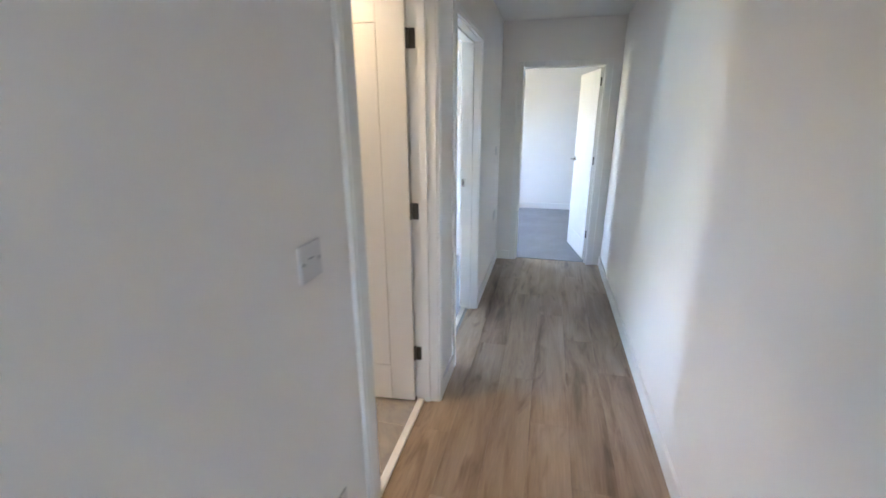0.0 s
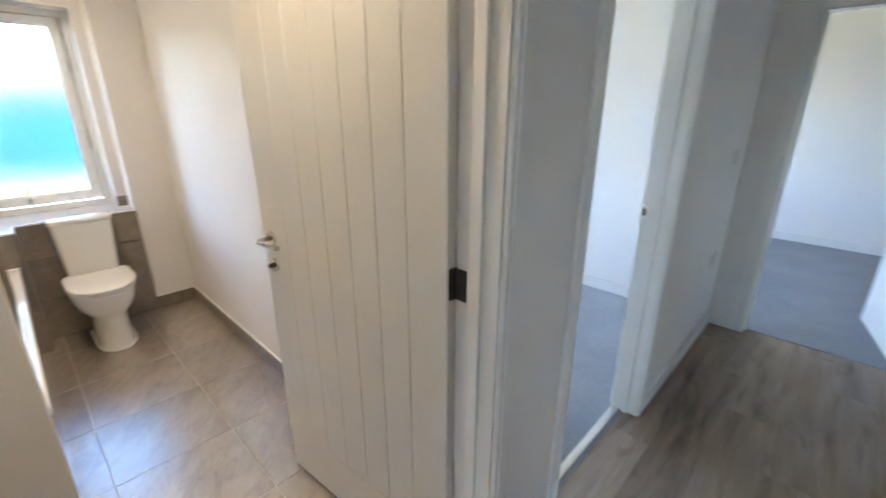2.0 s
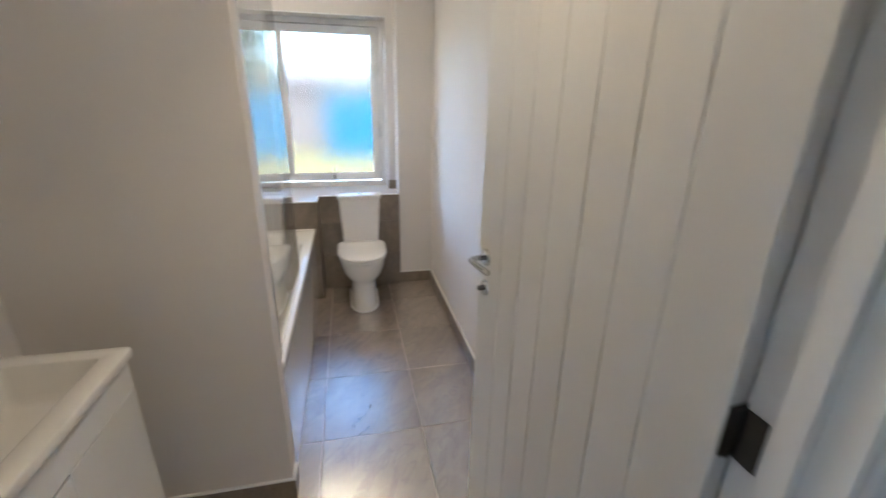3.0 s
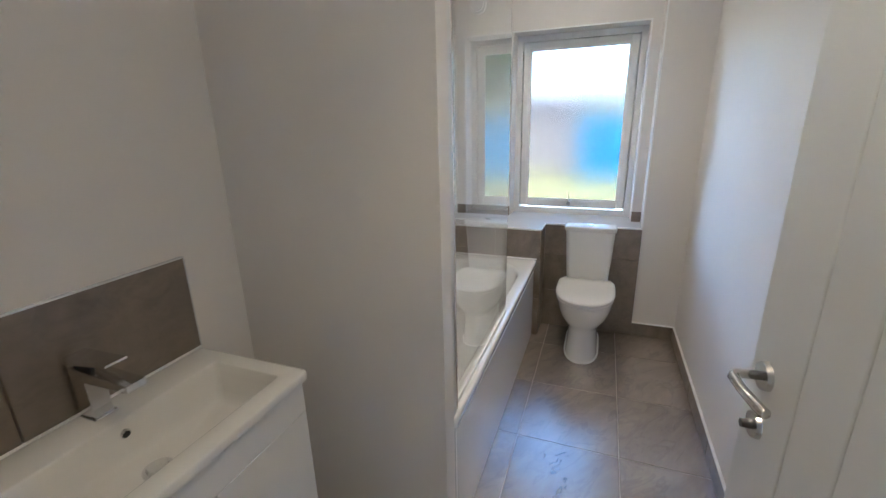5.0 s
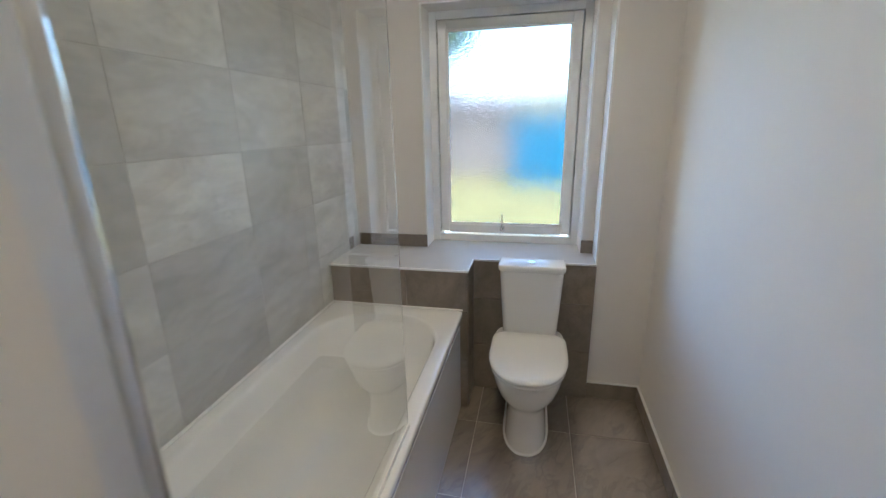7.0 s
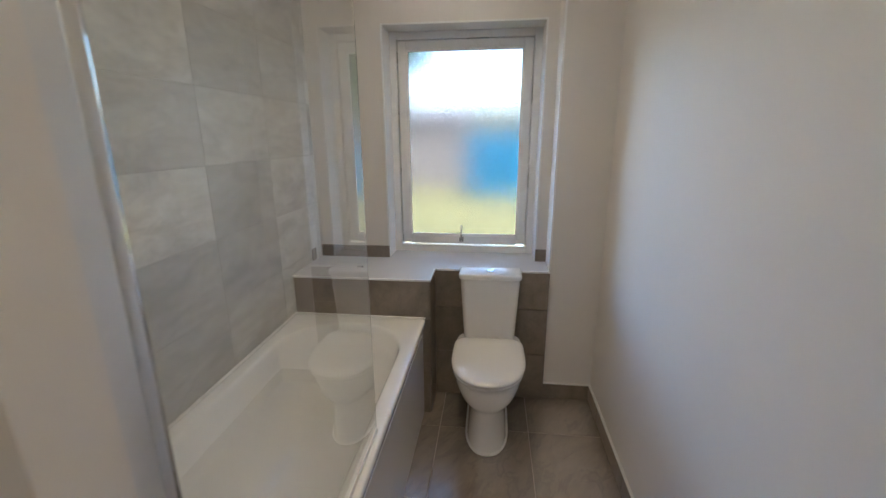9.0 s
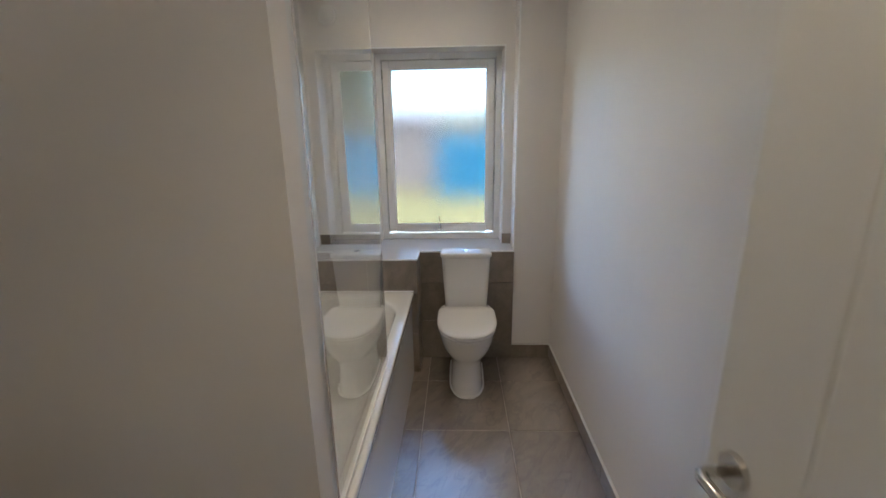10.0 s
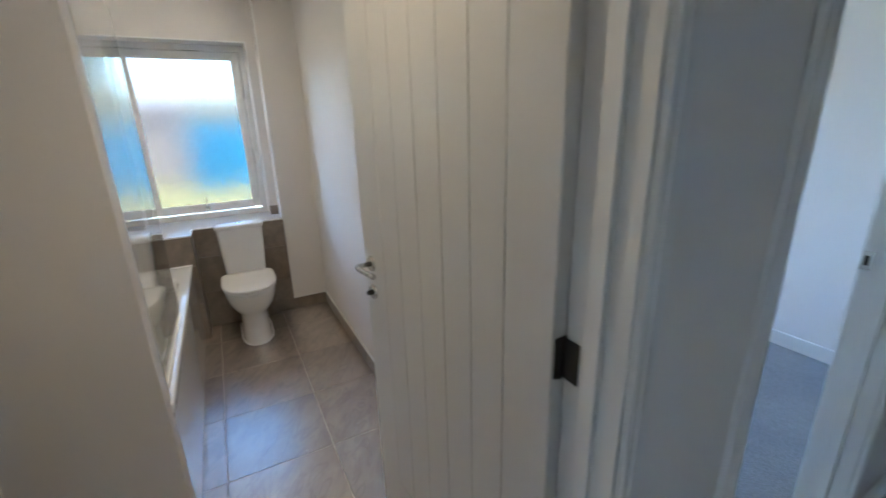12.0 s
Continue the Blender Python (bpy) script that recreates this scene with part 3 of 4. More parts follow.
ups = tagged(new("tile_upstand"), "low brown-grey tile upstand on the ledge", "tile upstand", kind="structure")
pieces(ups, "tile", STILE, [((WIN_X + 0.006, (BS + 0.02 + 1.018) / 2, LEDGE_Z + 0.036), (0.012, 1.018 - BS - 0.02, 0.070)),
                                  ((WIN_X + 0.006, (1.872 + PIER_Y) / 2, LEDGE_Z + 0.036), (0.012, PIER_Y - 1.874, 0.070)),
                                  (((WIN_X + PIER_X) / 2 + 0.02, BS + 0.006, LEDGE_Z + 0.036), (0.06, 0.012, 0.070))])

# ---- bath ----
TX0, TX1, TY0, TY1, TZ = BOX_A + 0.002, NIB_W - 0.002, 0.590, 1.292, 0.566
bath = thing("bathtub", ((TX0 + TX1) / 2, 0.94, 0), "white acrylic bath with a plain front panel beside tiles", "bathtub")
tcx, tcy = (TX0 + TX1) / 2, (TY0 + TY1) / 2
thx, thy = (TX1 - TX0) / 2, (TY1 - TY0) / 2
IN = (-3.022, -1.540, 0.652, 1.226)      # mouth of the well

def well(west, east, side, drop):
    """An outline of the well drawn in from its mouth; the west end is the round, sloping one."""
    x0, x1, y0, y1 = IN[0] + west, IN[1] - east, IN[2] + side, IN[3] - side
    hy = (y1 - y0) / 2
    return rounded((x0 + x1) / 2, (y0 + y1) / 2, (x1 - x0) / 2, hy, min(0.11, hy * 0.8), min(0.265, hy * 0.93), TZ - drop, 14)

loops = [rounded(tcx, tcy, thx - 0.004, thy - 0.004, 0.012, 0.012, TZ - 0.040, 14),
         rounded(tcx, tcy, thx, thy, 0.014, 0.014, TZ - 0.036, 14), rounded(tcx, tcy, thx, thy, 0.014, 0.014, TZ - 0.008, 14),
         rounded(tcx, tcy, thx - 0.003, thy - 0.003, 0.014, 0.014, TZ - 0.002, 14), rounded(tcx, tcy, thx - 0.010, thy - 0.010, 0.014, 0.014, TZ, 14),
         well(-0.014, -0.014, -0.014, 0.0005), well(-0.006, -0.006, -0.006, 0.002), well(0.0, 0.0, 0.0, 0.008), well(0.005, 0.003, 0.003, 0.020)]
for k in range(1, 4):
    f = k / 3
    loops.append(well(0.005 + 0.050 * f, 0.003 + 0.026 * f, 0.003 + 0.014 * f, 0.020 + 0.090 * f))
for k in range(1, 13):
    a = radians(7.5 * k)
    c, sn = 1 - math.cos(a), math.sin(a)
    loops.append(well(0.055 + 0.110 * sn + 0.270 * c, 0.029 + 0.045 * sn + 0.170 * c, 0.017 + 0.018 * sn + 0.160 * c, 0.110 + 0.288 * sn))
loops.append(well(0.560, 0.360, 0.245, 0.401))
part("tub", loft(loops, cap0=False), ACRYLIC, bath, smooth=True)
bp = box(TX0, TX1, TY1 - 0.030, TY1 - 0.014, 0.004, TZ - 0.034, 0.003)
box(TX0 + 0.03, TX1 - 0.03, TY1 - 0.016, TY1 - 0.0115, 0.06, TZ - 0.075, 0.003, bm=bp)
part("bath_panel", bp, ACRYLIC, bath, "plain white bath panel")
part("bath_waste", rod((-1.86, 0.939, TZ - 0.404), (-1.86, 0.939, TZ - 0.396), 0.035, seg=24), CHROME, bath, "chrome waste")
part("silicone_seam", box(TX0, TX1, TY0 - 0.004, TY0 + 0.006, TZ - 0.002, TZ + 0.006, 0.002), SEAL, bath)
part("silicone_seam", box(TX0 - 0.003, TX0 + 0.006, TY0, TY1, TZ - 0.002, TZ + 0.006, 0.002), SEAL, bath)

# ---- shower screen ----
SY = 1.268
screen = thing("shower_screen", (-1.49, SY, TZ), "clear glass bath screen on a chrome wall post", "shower screen")
channel = box(NIB_W - 0.031, NIB_W, SY - 0.014, SY - 0.010, TZ + 0.004, 1.98, 0.001)
box(NIB_W - 0.031, NIB_W, SY + 0.012, SY + 0.016, TZ + 0.004, 1.98, 0.001, bm=channel)
box(NIB_W - 0.004, NIB_W, SY - 0.010, SY + 0.012, TZ + 0.004, 1.98, bm=channel)
part("wall_channel", channel, SATIN, screen, "pale satin aluminium wall channel")
part("post", rod((-1.4780, SY, TZ + 0.006), (-1.4780, SY, 1.98), 0.0145, seg=36), CHROME, screen, "round chrome post", True, 40)
part("post_cap", rod((-1.4780, SY, 1.98), (-1.4780, SY, 1.986), 0.0145, 0.0130, 36), CHROME, screen, "", True, 40)
part("glass_panel", box(-2.250, -1.492, SY - 0.003, SY + 0.003, TZ + 0.016, 1.95, 0.001), CLEAR, screen, "clear toughened glass").visible_shadow = False
part("bottom_seal", box(-2.250, -1.492, SY - 0.006, SY + 0.006, TZ + 0.001, TZ + 0.018, 0.002), SEAL, screen)

# ---- toilet ----
CY = 1.620
toilet = thing("toilet", (-3.0, CY, 0), "white close-coupled toilet, lid down, before tiled boxing", "toilet")
def dee(x_back, x_front, half, z, flat=0.30, n=44, cy=CY, square=2.3):
    """An outline with a straight back and a round nose towards +x."""
    out = []
    xm = x_back + (x_front - x_back) * flat
    for k in range(n):
        a = -math.pi + 2 * math.pi * k / n
        c, s = math.cos(a), math.sin(a)
        if c >= 0:
            x = xm + (x_front - xm) * abs(c) ** (2 / square)
        else:
            x = xm - (xm - x_back) * abs(c) ** (2 / 7.0)
        e = 2 / (square if c >= 0 else 7.0)
        y = half * (1 if s >= 0 else -1) * abs(s) ** e
        out.append((x, cy + y, z))
    return out

XB = BOX_B
pan = [dee(XB + 0.010, -2.832, 0.100, 0.0, 0.55), dee(XB + 0.010, -2.832, 0.101, 0.010, 0.55), dee(XB + 0.010, -2.838, 0.096, 0.05, 0.55), dee(XB + 0.010, -2.842, 0.092, 0.13, 0.55),
       dee(XB + 0.010, -2.838, 0.094, 0.20, 0.5), dee(XB + 0.010, -2.828, 0.106, 0.228, 0.46), dee(XB + 0.010, -2.803, 0.133, 0.255, 0.43), dee(XB + 0.010, -2.776, 0.155, 0.292, 0.40),
       dee(XB + 0.010, -2.756, 0.168, 0.340, 0.39), dee(XB + 0.010, -2.746, 0.173, 0.385, 0.38), dee(XB + 0.010, -2.745, 0.173, 0.400, 0.38), dee(XB + 0.012, -2.752, 0.168, 0.406, 0.38)]
part("pan", loft(pan), CERAMIC, toilet, smooth=True)
seat = [dee(-3.170, -2.745, 0.168, 0.406, 0.42), dee(-3.174, -2.738, 0.174, 0.409, 0.42), dee(-3.174, -2.738, 0.174, 0.420, 0.42), dee(-3.170, -2.744, 0.169, 0.423, 0.42)]
part("seat", loft(seat), CERAMIC, toilet, smooth=True)
lid = [dee(-3.174, -2.741, 0.171, 0.4255, 0.42), dee(-3.178, -2.733, 0.177, 0.428, 0.42), dee(-3.178, -2.732, 0.178, 0.436, 0.42), dee(-3.175, -2.739, 0.173, 0.443, 0.42),
       dee(-3.165, -2.757, 0.160, 0.447, 0.42), dee(-3.10, -2.86, 0.09, 0.4495, 0.42)]
part("lid", loft(lid), CERAMIC, toilet, "glossy white closed lid", True)
def slab(x0, x1, h, z, r=0.03):
    return rounded((x0 + x1) / 2, CY, (x1 - x0) / 2, h, r, 0.008, z, 6)
cis = [slab(XB + 0.003, -3.190, 0.128, 0.400), slab(XB + 0.003, -3.186, 0.134, 0.43), slab(XB + 0.003, -3.178, 0.146, 0.62), slab(XB + 0.003, -3.173, 0.153, 0.758), slab(XB + 0.003, -3.173, 0.152, 0.766)]
cistern = part("cistern", loft(cis), CERAMIC, toilet, smooth=True)
cl = [slab(XB + 0.003, -3.166, 0.157, 0.766), slab(XB + 0.003, -3.162, 0.161, 0.770), slab(XB + 0.003, -3.161, 0.162, 0.788), slab(XB + 0.003, -3.164, 0.159, 0.794), slab(XB + 0.006, -3.172, 0.151, 0.797)]
part("cistern_lid", loft(cl), CERAMIC, cistern, smooth=True)
part("flush_button", rod((-3.235, CY, 0.796), (-3.235, CY, 0.801), 0.020, 0.018, 24), CHROME, cistern, "chrome flush button")
sil = bmesh.new()
so = dee(XB + 0.005, -2.822, 0.110, 0.003, 0.55)
si = dee(XB + 0.012, -2.834, 0.098, 0.003, 0.55)
va, vb, vc = [sil.verts.new(p) for p in so], [sil.verts.new((p[0], p[1], 0.010)) for p in si], [sil.verts.new((p[0], p[1], 0.002)) for p in si]
for k in range(len(va)):
    j = (k + 1) % len(va)
    sil.faces.new((va[k], va[j], vb[j], vb[k]))
    sil.faces.new((vb[k], vb[j], vc[j], vc[k]))
part("silicone_bead", sil, SEAL, toilet, "white silicone bead at the floor")
for sy in (-0.07, 0.07):
    part("lid_hinge", rod((-3.172, CY + sy - 0.022, 0.428), (-3.172, CY + sy + 0.022, 0.428), 0.009, seg=14), CHROME, toilet)

# ---- vanity unit ----
VX0, VX1, VY, VZ = -1.166, -0.560, 0.971, 0.843
VC = (VX0 + VX1) / 2
vanity = thing("vanity_cabinet", (VC, 0.77, 0), "white lacquered vanity cabinet with inset door against the wall", "cabinet")
body_bm = box(VX0 + 0.010, VX0 + 0.028, BS, VY - 0.037, 0.0, VZ - 0.024, 0.001)
box(VX1 - 0.028, VX1 - 0.010, BS, VY - 0.037, 0.0, VZ - 0.024, 0.001, bm=body_bm)
box(VX0 + 0.028, VX1 - 0.028, BS, BS + 0.012, 0.0, VZ - 0.12, bm=body_bm)
box(VX0 + 0.028, VX1 - 0.028, BS + 0.012, VY - 0.032, 0.075, 0.093, bm=body_bm)
part("body", body_bm, CABINET, vanity)
part("front_panel", box(VX0 + 0.010, VX1 - 0.010, VY - 0.036, VY - 0.017, 0.721, VZ - 0.028, 0.0012), CABINET, vanity)
part("cabinet_door", box(VC + 0.0014, VX1 - 0.010, VY - 0.036, VY - 0.016, 0.075, 0.7165, 0.002), CABINET, vanity)
part("cabinet_door", box(VX0 + 0.010, VC - 0.0014, VY - 0.036, VY - 0.017, 0.075, 0.7196, 0.0012), CABINET, vanity)
part("plinth", box(VX0 + 0.012, VX1 - 0.012, VY - 0.06, VY - 0.045, 0.0, 0.072), CABINET, vanity)
basin = thing("basin", (VC, 0.77, VZ - 0.024), "white ceramic inset basin on the vanity cabinet", "basin")
bcx, bcy = VC, (BS + VY) / 2
bhx, bhy = (VX1 - VX0) / 2, (VY - BS) / 2
iy0, iy1 = 0.696, 0.915
ix, iy = bhx - 0.048, (iy1 - iy0) / 2
iyc = (iy0 + iy1) / 2

def bowl_loop(dx, dy, r, drop):
    return rounded(bcx, iyc, ix - dx, iy - dy, r, r, VZ - drop)

bl = [rounded(bcx, bcy, bhx - 0.003, bhy - 0.001, 0.012, 0.012, VZ - 0.024), rounded(bcx, bcy, bhx, bhy, 0.014, 0.014, VZ - 0.020), rounded(bcx, bcy, bhx, bhy, 0.014, 0.014, VZ - 0.005),
      rounded(bcx, bcy, bhx - 0.0015, bhy - 0.0015, 0.013, 0.013, VZ - 0.0015), rounded(bcx, bcy, bhx - 0.005, bhy - 0.004, 0.012, 0.012, VZ),
      bowl_loop(-0.003, -0.003, 0.014, 0.0), bowl_loop(-0.0006, -0.0006, 0.013, 0.0012), bowl_loop(0.001, 0.001, 0.012, 0.005), bowl_loop(0.005, 0.005, 0.013, 0.030),
      bowl_loop(0.013, 0.012, 0.016, 0.078), bowl_loop(0.017, 0.015, 0.017, 0.090), bowl_loop(0.025, 0.022, 0.018, 0.098), bowl_loop(0.037, 0.032, 0.020, 0.1015), bowl_loop(0.17, 0.075, 0.02, 0.108)]
part("bowl", loft(bl, cap0=False), CERAMIC, basin, smooth=True, crease=55)
part("waste_ring", rod((VC, 0.785, VZ - 0.114), (VC, 0.785, VZ - 0.103), 0.033, 0.031, 28), CHROME, basin, "chrome slotted waste")
part("waste_plug", rod((VC, 0.785, VZ - 0.103), (VC, 0.785, VZ - 0.096), 0.024, 0.020, 24), CHROME, basin)
part("overflow", rod((VC, iy0 + 0.001, VZ - 0.0345), (VC, iy0 + 0.0085, VZ - 0.0360), 0.0115, 0.0105, 20), CHROME, basin, "chrome overflow ring")
part("overflow_hole", rod((VC, iy0 + 0.0075, VZ - 0.0358), (VC, iy0 + 0.0093, VZ - 0.0362), 0.0085, seg=18), BLACK, basin)
tap = thing("basin_tap", (VC, 0.625, VZ), "chrome square single-lever mixer tap", "tap")
part("tap_base", box(VC - 0.025, VC + 0.025, 0.598, 0.654, VZ, VZ + 0.005, 0.002), CHROME, tap)
def quad_bar(y0, y1, w0, w1, z0a, z0b, z1a, z1b, bev):
    """A square bar running from y0 to y1: half widths w, under and upper heights at both ends."""
    bm = loft([[(VC - w0, y0, z0a), (VC + w0, y0, z0a), (VC + w0, y0, z0b), (VC - w0, y0, z0b)],
               [(VC - w1, y1, z1a), (VC + w1, y1, z1a), (VC + w1, y1, z1b), (VC - w1, y1, z1b)]])
    bmesh.ops.bevel(bm, geom=list(bm.edges), offset=bev, segments=2, profile=0.5, affect="EDGES")
    return bm
part("tap_body", quad_bar(0.600, 0.648, 0.022, 0.020, VZ + 0.004, VZ + 0.128, VZ + 0.004, VZ + 0.122, 0.003), CHROME, tap)
part("spout", quad_bar(0.640, 0.790, 0.021, 0.021, VZ + 0.096, VZ + 0.124, VZ + 0.101, VZ + 0.118, 0.003), CHROME, tap)
part("lever", quad_bar(0.598, 0.742, 0.0225, 0.0225, VZ + 0.134, VZ + 0.153, VZ + 0.153, VZ + 0.159, 0.0022), CHROME, tap)
part("cartridge", rod((VC, 0.622, VZ + 0.122), (VC, 0.622, VZ + 0.140), 0.017, seg=22), BLACK, tap)
splash = tagged(new("basin_splashback"), "brown-grey tile splashback with thin pale trim above the basin", "splashback", kind="structure")
pieces(splash, "tile", STILE, [(((-1.166 - 0.745) / 2, BS + 0.006, (VZ + 1.120) / 2 + 0.002), (1.166 - 0.745, 0.012, 1.120 - VZ - 0.004)),
                                     (((-0.742 + HB - 0.005) / 2, BS + 0.006, (VZ + 1.120) / 2 + 0.002), (0.742 + HB - 0.005, 0.012, 1.120 - VZ - 0.004))])
st = box(-1.169, HB - 0.005, BS, BS + 0.013, 1.119, 1.1235, 0.001)
box(-1.169, -1.166, BS, BS + 0.013, VZ + 0.002, 1.119, 0.001, bm=st)
part("splash_trim", st, LEDGE, splash, "pale grey tile trim")
part("silicone_seam", box(-1.166, HB - 0.005, BS + 0.010, BS + 0.017, VZ, VZ + 0.006, 0.002), SEAL, splash)

# ---- extractor fan, downlights, switch plates ----
fan = thing("extractor_fan", (WIN_X, 0.765, 2.235), "round pale extractor vent high on the wall", "extractor fan")
part("grille_ring", turn(rod((0, 0, 0), (0.018, 0, 0), 0.062, 0.056, 36), pose(WIN_X, 0.765, 2.235)), UPVC, fan)
part("grille_cover", turn(rod((0.018, 0, 0), (0.030, 0, 0), 0.046, 0.042, 36), pose(WIN_X, 0.765, 2.235)), UPVC, fan)
LIGHTS = [(-0.80, 1.76), (-2.05, 1.40), (-2.95, 1.40)]
d0 = thing("downlight", (LIGHTS[0][0], LIGHTS[0][1], CEIL_Z), "lit recessed downlight with a white bezel", "downlight", "bathroom downlights")
bz = rod((0, 0, -0.006), (0, 0, 0), 0.040, 0.043, 32)
part("bezel", turn(bz, pose(*LIGHTS[0], CEIL_Z)), UPVC, d0)
part("lens", turn(rod((0, 0, -0.0085), (0, 0, -0.006), 0.026, 0.026, 28), pose(*LIGHTS[0], CEIL_Z)), GLOWM, d0, "warm glowing lens")
for p in LIGHTS[1:]:
    copy_thing(d0, pose(*p, CEIL_Z))
for i, p in enumerate(LIGHTS):
    lamp("downlight_lamp", "SPOT", (0.46, 0.27, 0.27)[i], (1.0, 0.72, 0.40), look((*p, CEIL_Z - 0.012), (p[0], p[1], 0)), 0.03, angle=(100, 112, 112)[i])

def plate(name, y, z, w, h, label, screws):
    e = thing(name, (HW, y, z), label, "switch plate")
    part("faceplate", box(HW, HW + 0.0065, y - w / 2, y + w / 2, z - h / 2, z + h / 2, 0.0025), PLATE, e)
    if screws:
        for s in (-1, 1):
            part("screw_cap", rod((HW + 0.006, y + s * w * 0.36, z), (HW + 0.0072, y + s * w * 0.36, z), 0.0045, seg=12), SCREW, e)
        part("indicator", box(HW + 0.006, HW + 0.0071, y - 0.009, y + 0.009, z + 0.006, z + 0.010), SCREW, e)
    return e
plate("fused_switch_plate", 0.943, 1.199, 0.086, 0.086, "white square fused switch plate with two screws", True)
plate("socket_plate", 0.930, 0.455, 0.146, 0.086, "white blank socket plate low on the wall", False)

plate("light_switch_plate", 4.31, 1.19, 0.086, 0.086, "white light switch plate beside the end doorway", False)
plate("wall_socket_plate", 4.32, 0.555, 0.146, 0.086, "white double socket plate near the hall's end", False)

# ---- tile skirting ----
sk = tagged(new("baseboard_bathroom"), "brown-grey tile skirting with a pale top trim", "baseboard", kind="structure")
run = []
x = HB - 0.02
while x > PIER_X + 0.02:
    x2 = max(x - 0.455, PIER_X + 0.001)
    run.append((((x + x2) / 2, BN - 0.005, 0.046), (x - x2 - 0.003, 0.010, 0.090)))
    x = x2
run.append(((PIER_X + 0.005, (PIER_Y + BN - 0.011) / 2, 0.046), (0.010, BN - 0.011 - PIER_Y, 0.090)))
run.append(((NIB_E + 0.005, (BS + NIB_Y) / 2 + 0.006, 0.046), (0.010, NIB_Y - BS + 0.008, 0.090)))
run.append((((NIB_E + NIB_W) / 2 - 0.001, NIB_Y + 0.005, 0.046), (NIB_E - NIB_W + 0.002, 0.010, 0.090)))
pieces(sk, "tile", STILE, run)
cap = box(PIER_X, HB - 0.02, BN - 0.012, BN, 0.091, 0.098, 0.002)
box(PIER_X, PIER_X + 0.012, PIER_Y, BN - 0.012, 0.091, 0.098, 0.002, bm=cap)
box(NIB_E, NIB_E + 0.012, BS, NIB_Y + 0.012, 0.091, 0.098, 0.002, bm=cap)
box(NIB_W, NIB_E, NIB_Y, NIB_Y + 0.012, 0.091, 0.098, 0.002, bm=cap)
part("skirting_trim", cap, SEAL, sk, "pale tile trim")

# ---- outside, seen blurred through the window ----
GRASS = plain("sunlit_lawn", (0.170, 0.145, 0.050), 0.9, vary=0.35, scale=0.8, grain=60, relief=0.6)
LEAF = plain("tree_leaves", (0.084, 0.135, 0.045), 0.6, vary=0.35, scale=2.0, relief=0.0)
BARK = plain("tree_bark", (0.09, 0.07, 0.05), 0.9, vary=0.3, scale=12, grain=40, relief=0.8)
BLUE = plain("bright_blue_paint", (0.006, 0.084, 0.152), 0.5, vary=0.08, scale=1.5, relief=0.03)
RENDERW = plain("pinkish_render", (0.135, 0.112, 0.100), 0.85, vary=0.1, scale=1.0, relief=0.1)
ROOF = plain("grey_roof_tiles", (0.16, 0.13, 0.12), 0.8, vary=0.2, scale=4, relief=0.3)
gr = bmesh.new()
bmesh.ops.create_grid(gr, x_segments=40, y_segments=40, size=600, matrix=Matrix.Translation((0, 0, -0.22)))
structure("ground", gr, GRASS, "mown sunlit lawn reaching to the horizon", "ground")
hut = thing("garden_hoarding", (-13.2, 3.6, -0.22), "bright blue painted board hoarding on the lawn", "hoarding")
for k in range(9):
    part("hoarding_board", box(-13.25, -13.20, 0.95 + k * 0.72, 0.95 + k * 0.72 + 0.715, -0.20, 1.62, 0.006), BLUE, hut)
for k in range(4):
    part("hoarding_post", box(-13.33, -13.25, 1.0 + k * 2.1, 1.08 + k * 2.1, -0.22, 1.36, 0.005), BARK, hut)
house = thing("garden_outbuilding", (-18, -5, -0.22), "low pinkish rendered outbuilding beyond the lawn", "outbuilding")
part("wall", box(-21, -15.2, -11, 0.75, -0.22, 2.0), RENDERW, house)
rf = bmesh.new()
ra = [rf.verts.new(p) for p in ((-21.3, -11.3, 2.0), (-14.9, -11.3, 2.0), (-18.1, -11.3, 2.9), (-21.3, 0.8, 2.0), (-14.9, 0.95, 2.0), (-18.1, 0.95, 2.9))]
for f in ((0, 1, 2), (3, 5, 4), (0, 3, 4, 1), (1, 4, 5, 2), (2, 5, 3, 0)):
    rf.faces.new([ra[i] for i in f])
part("roof", rf, ROOF, house)

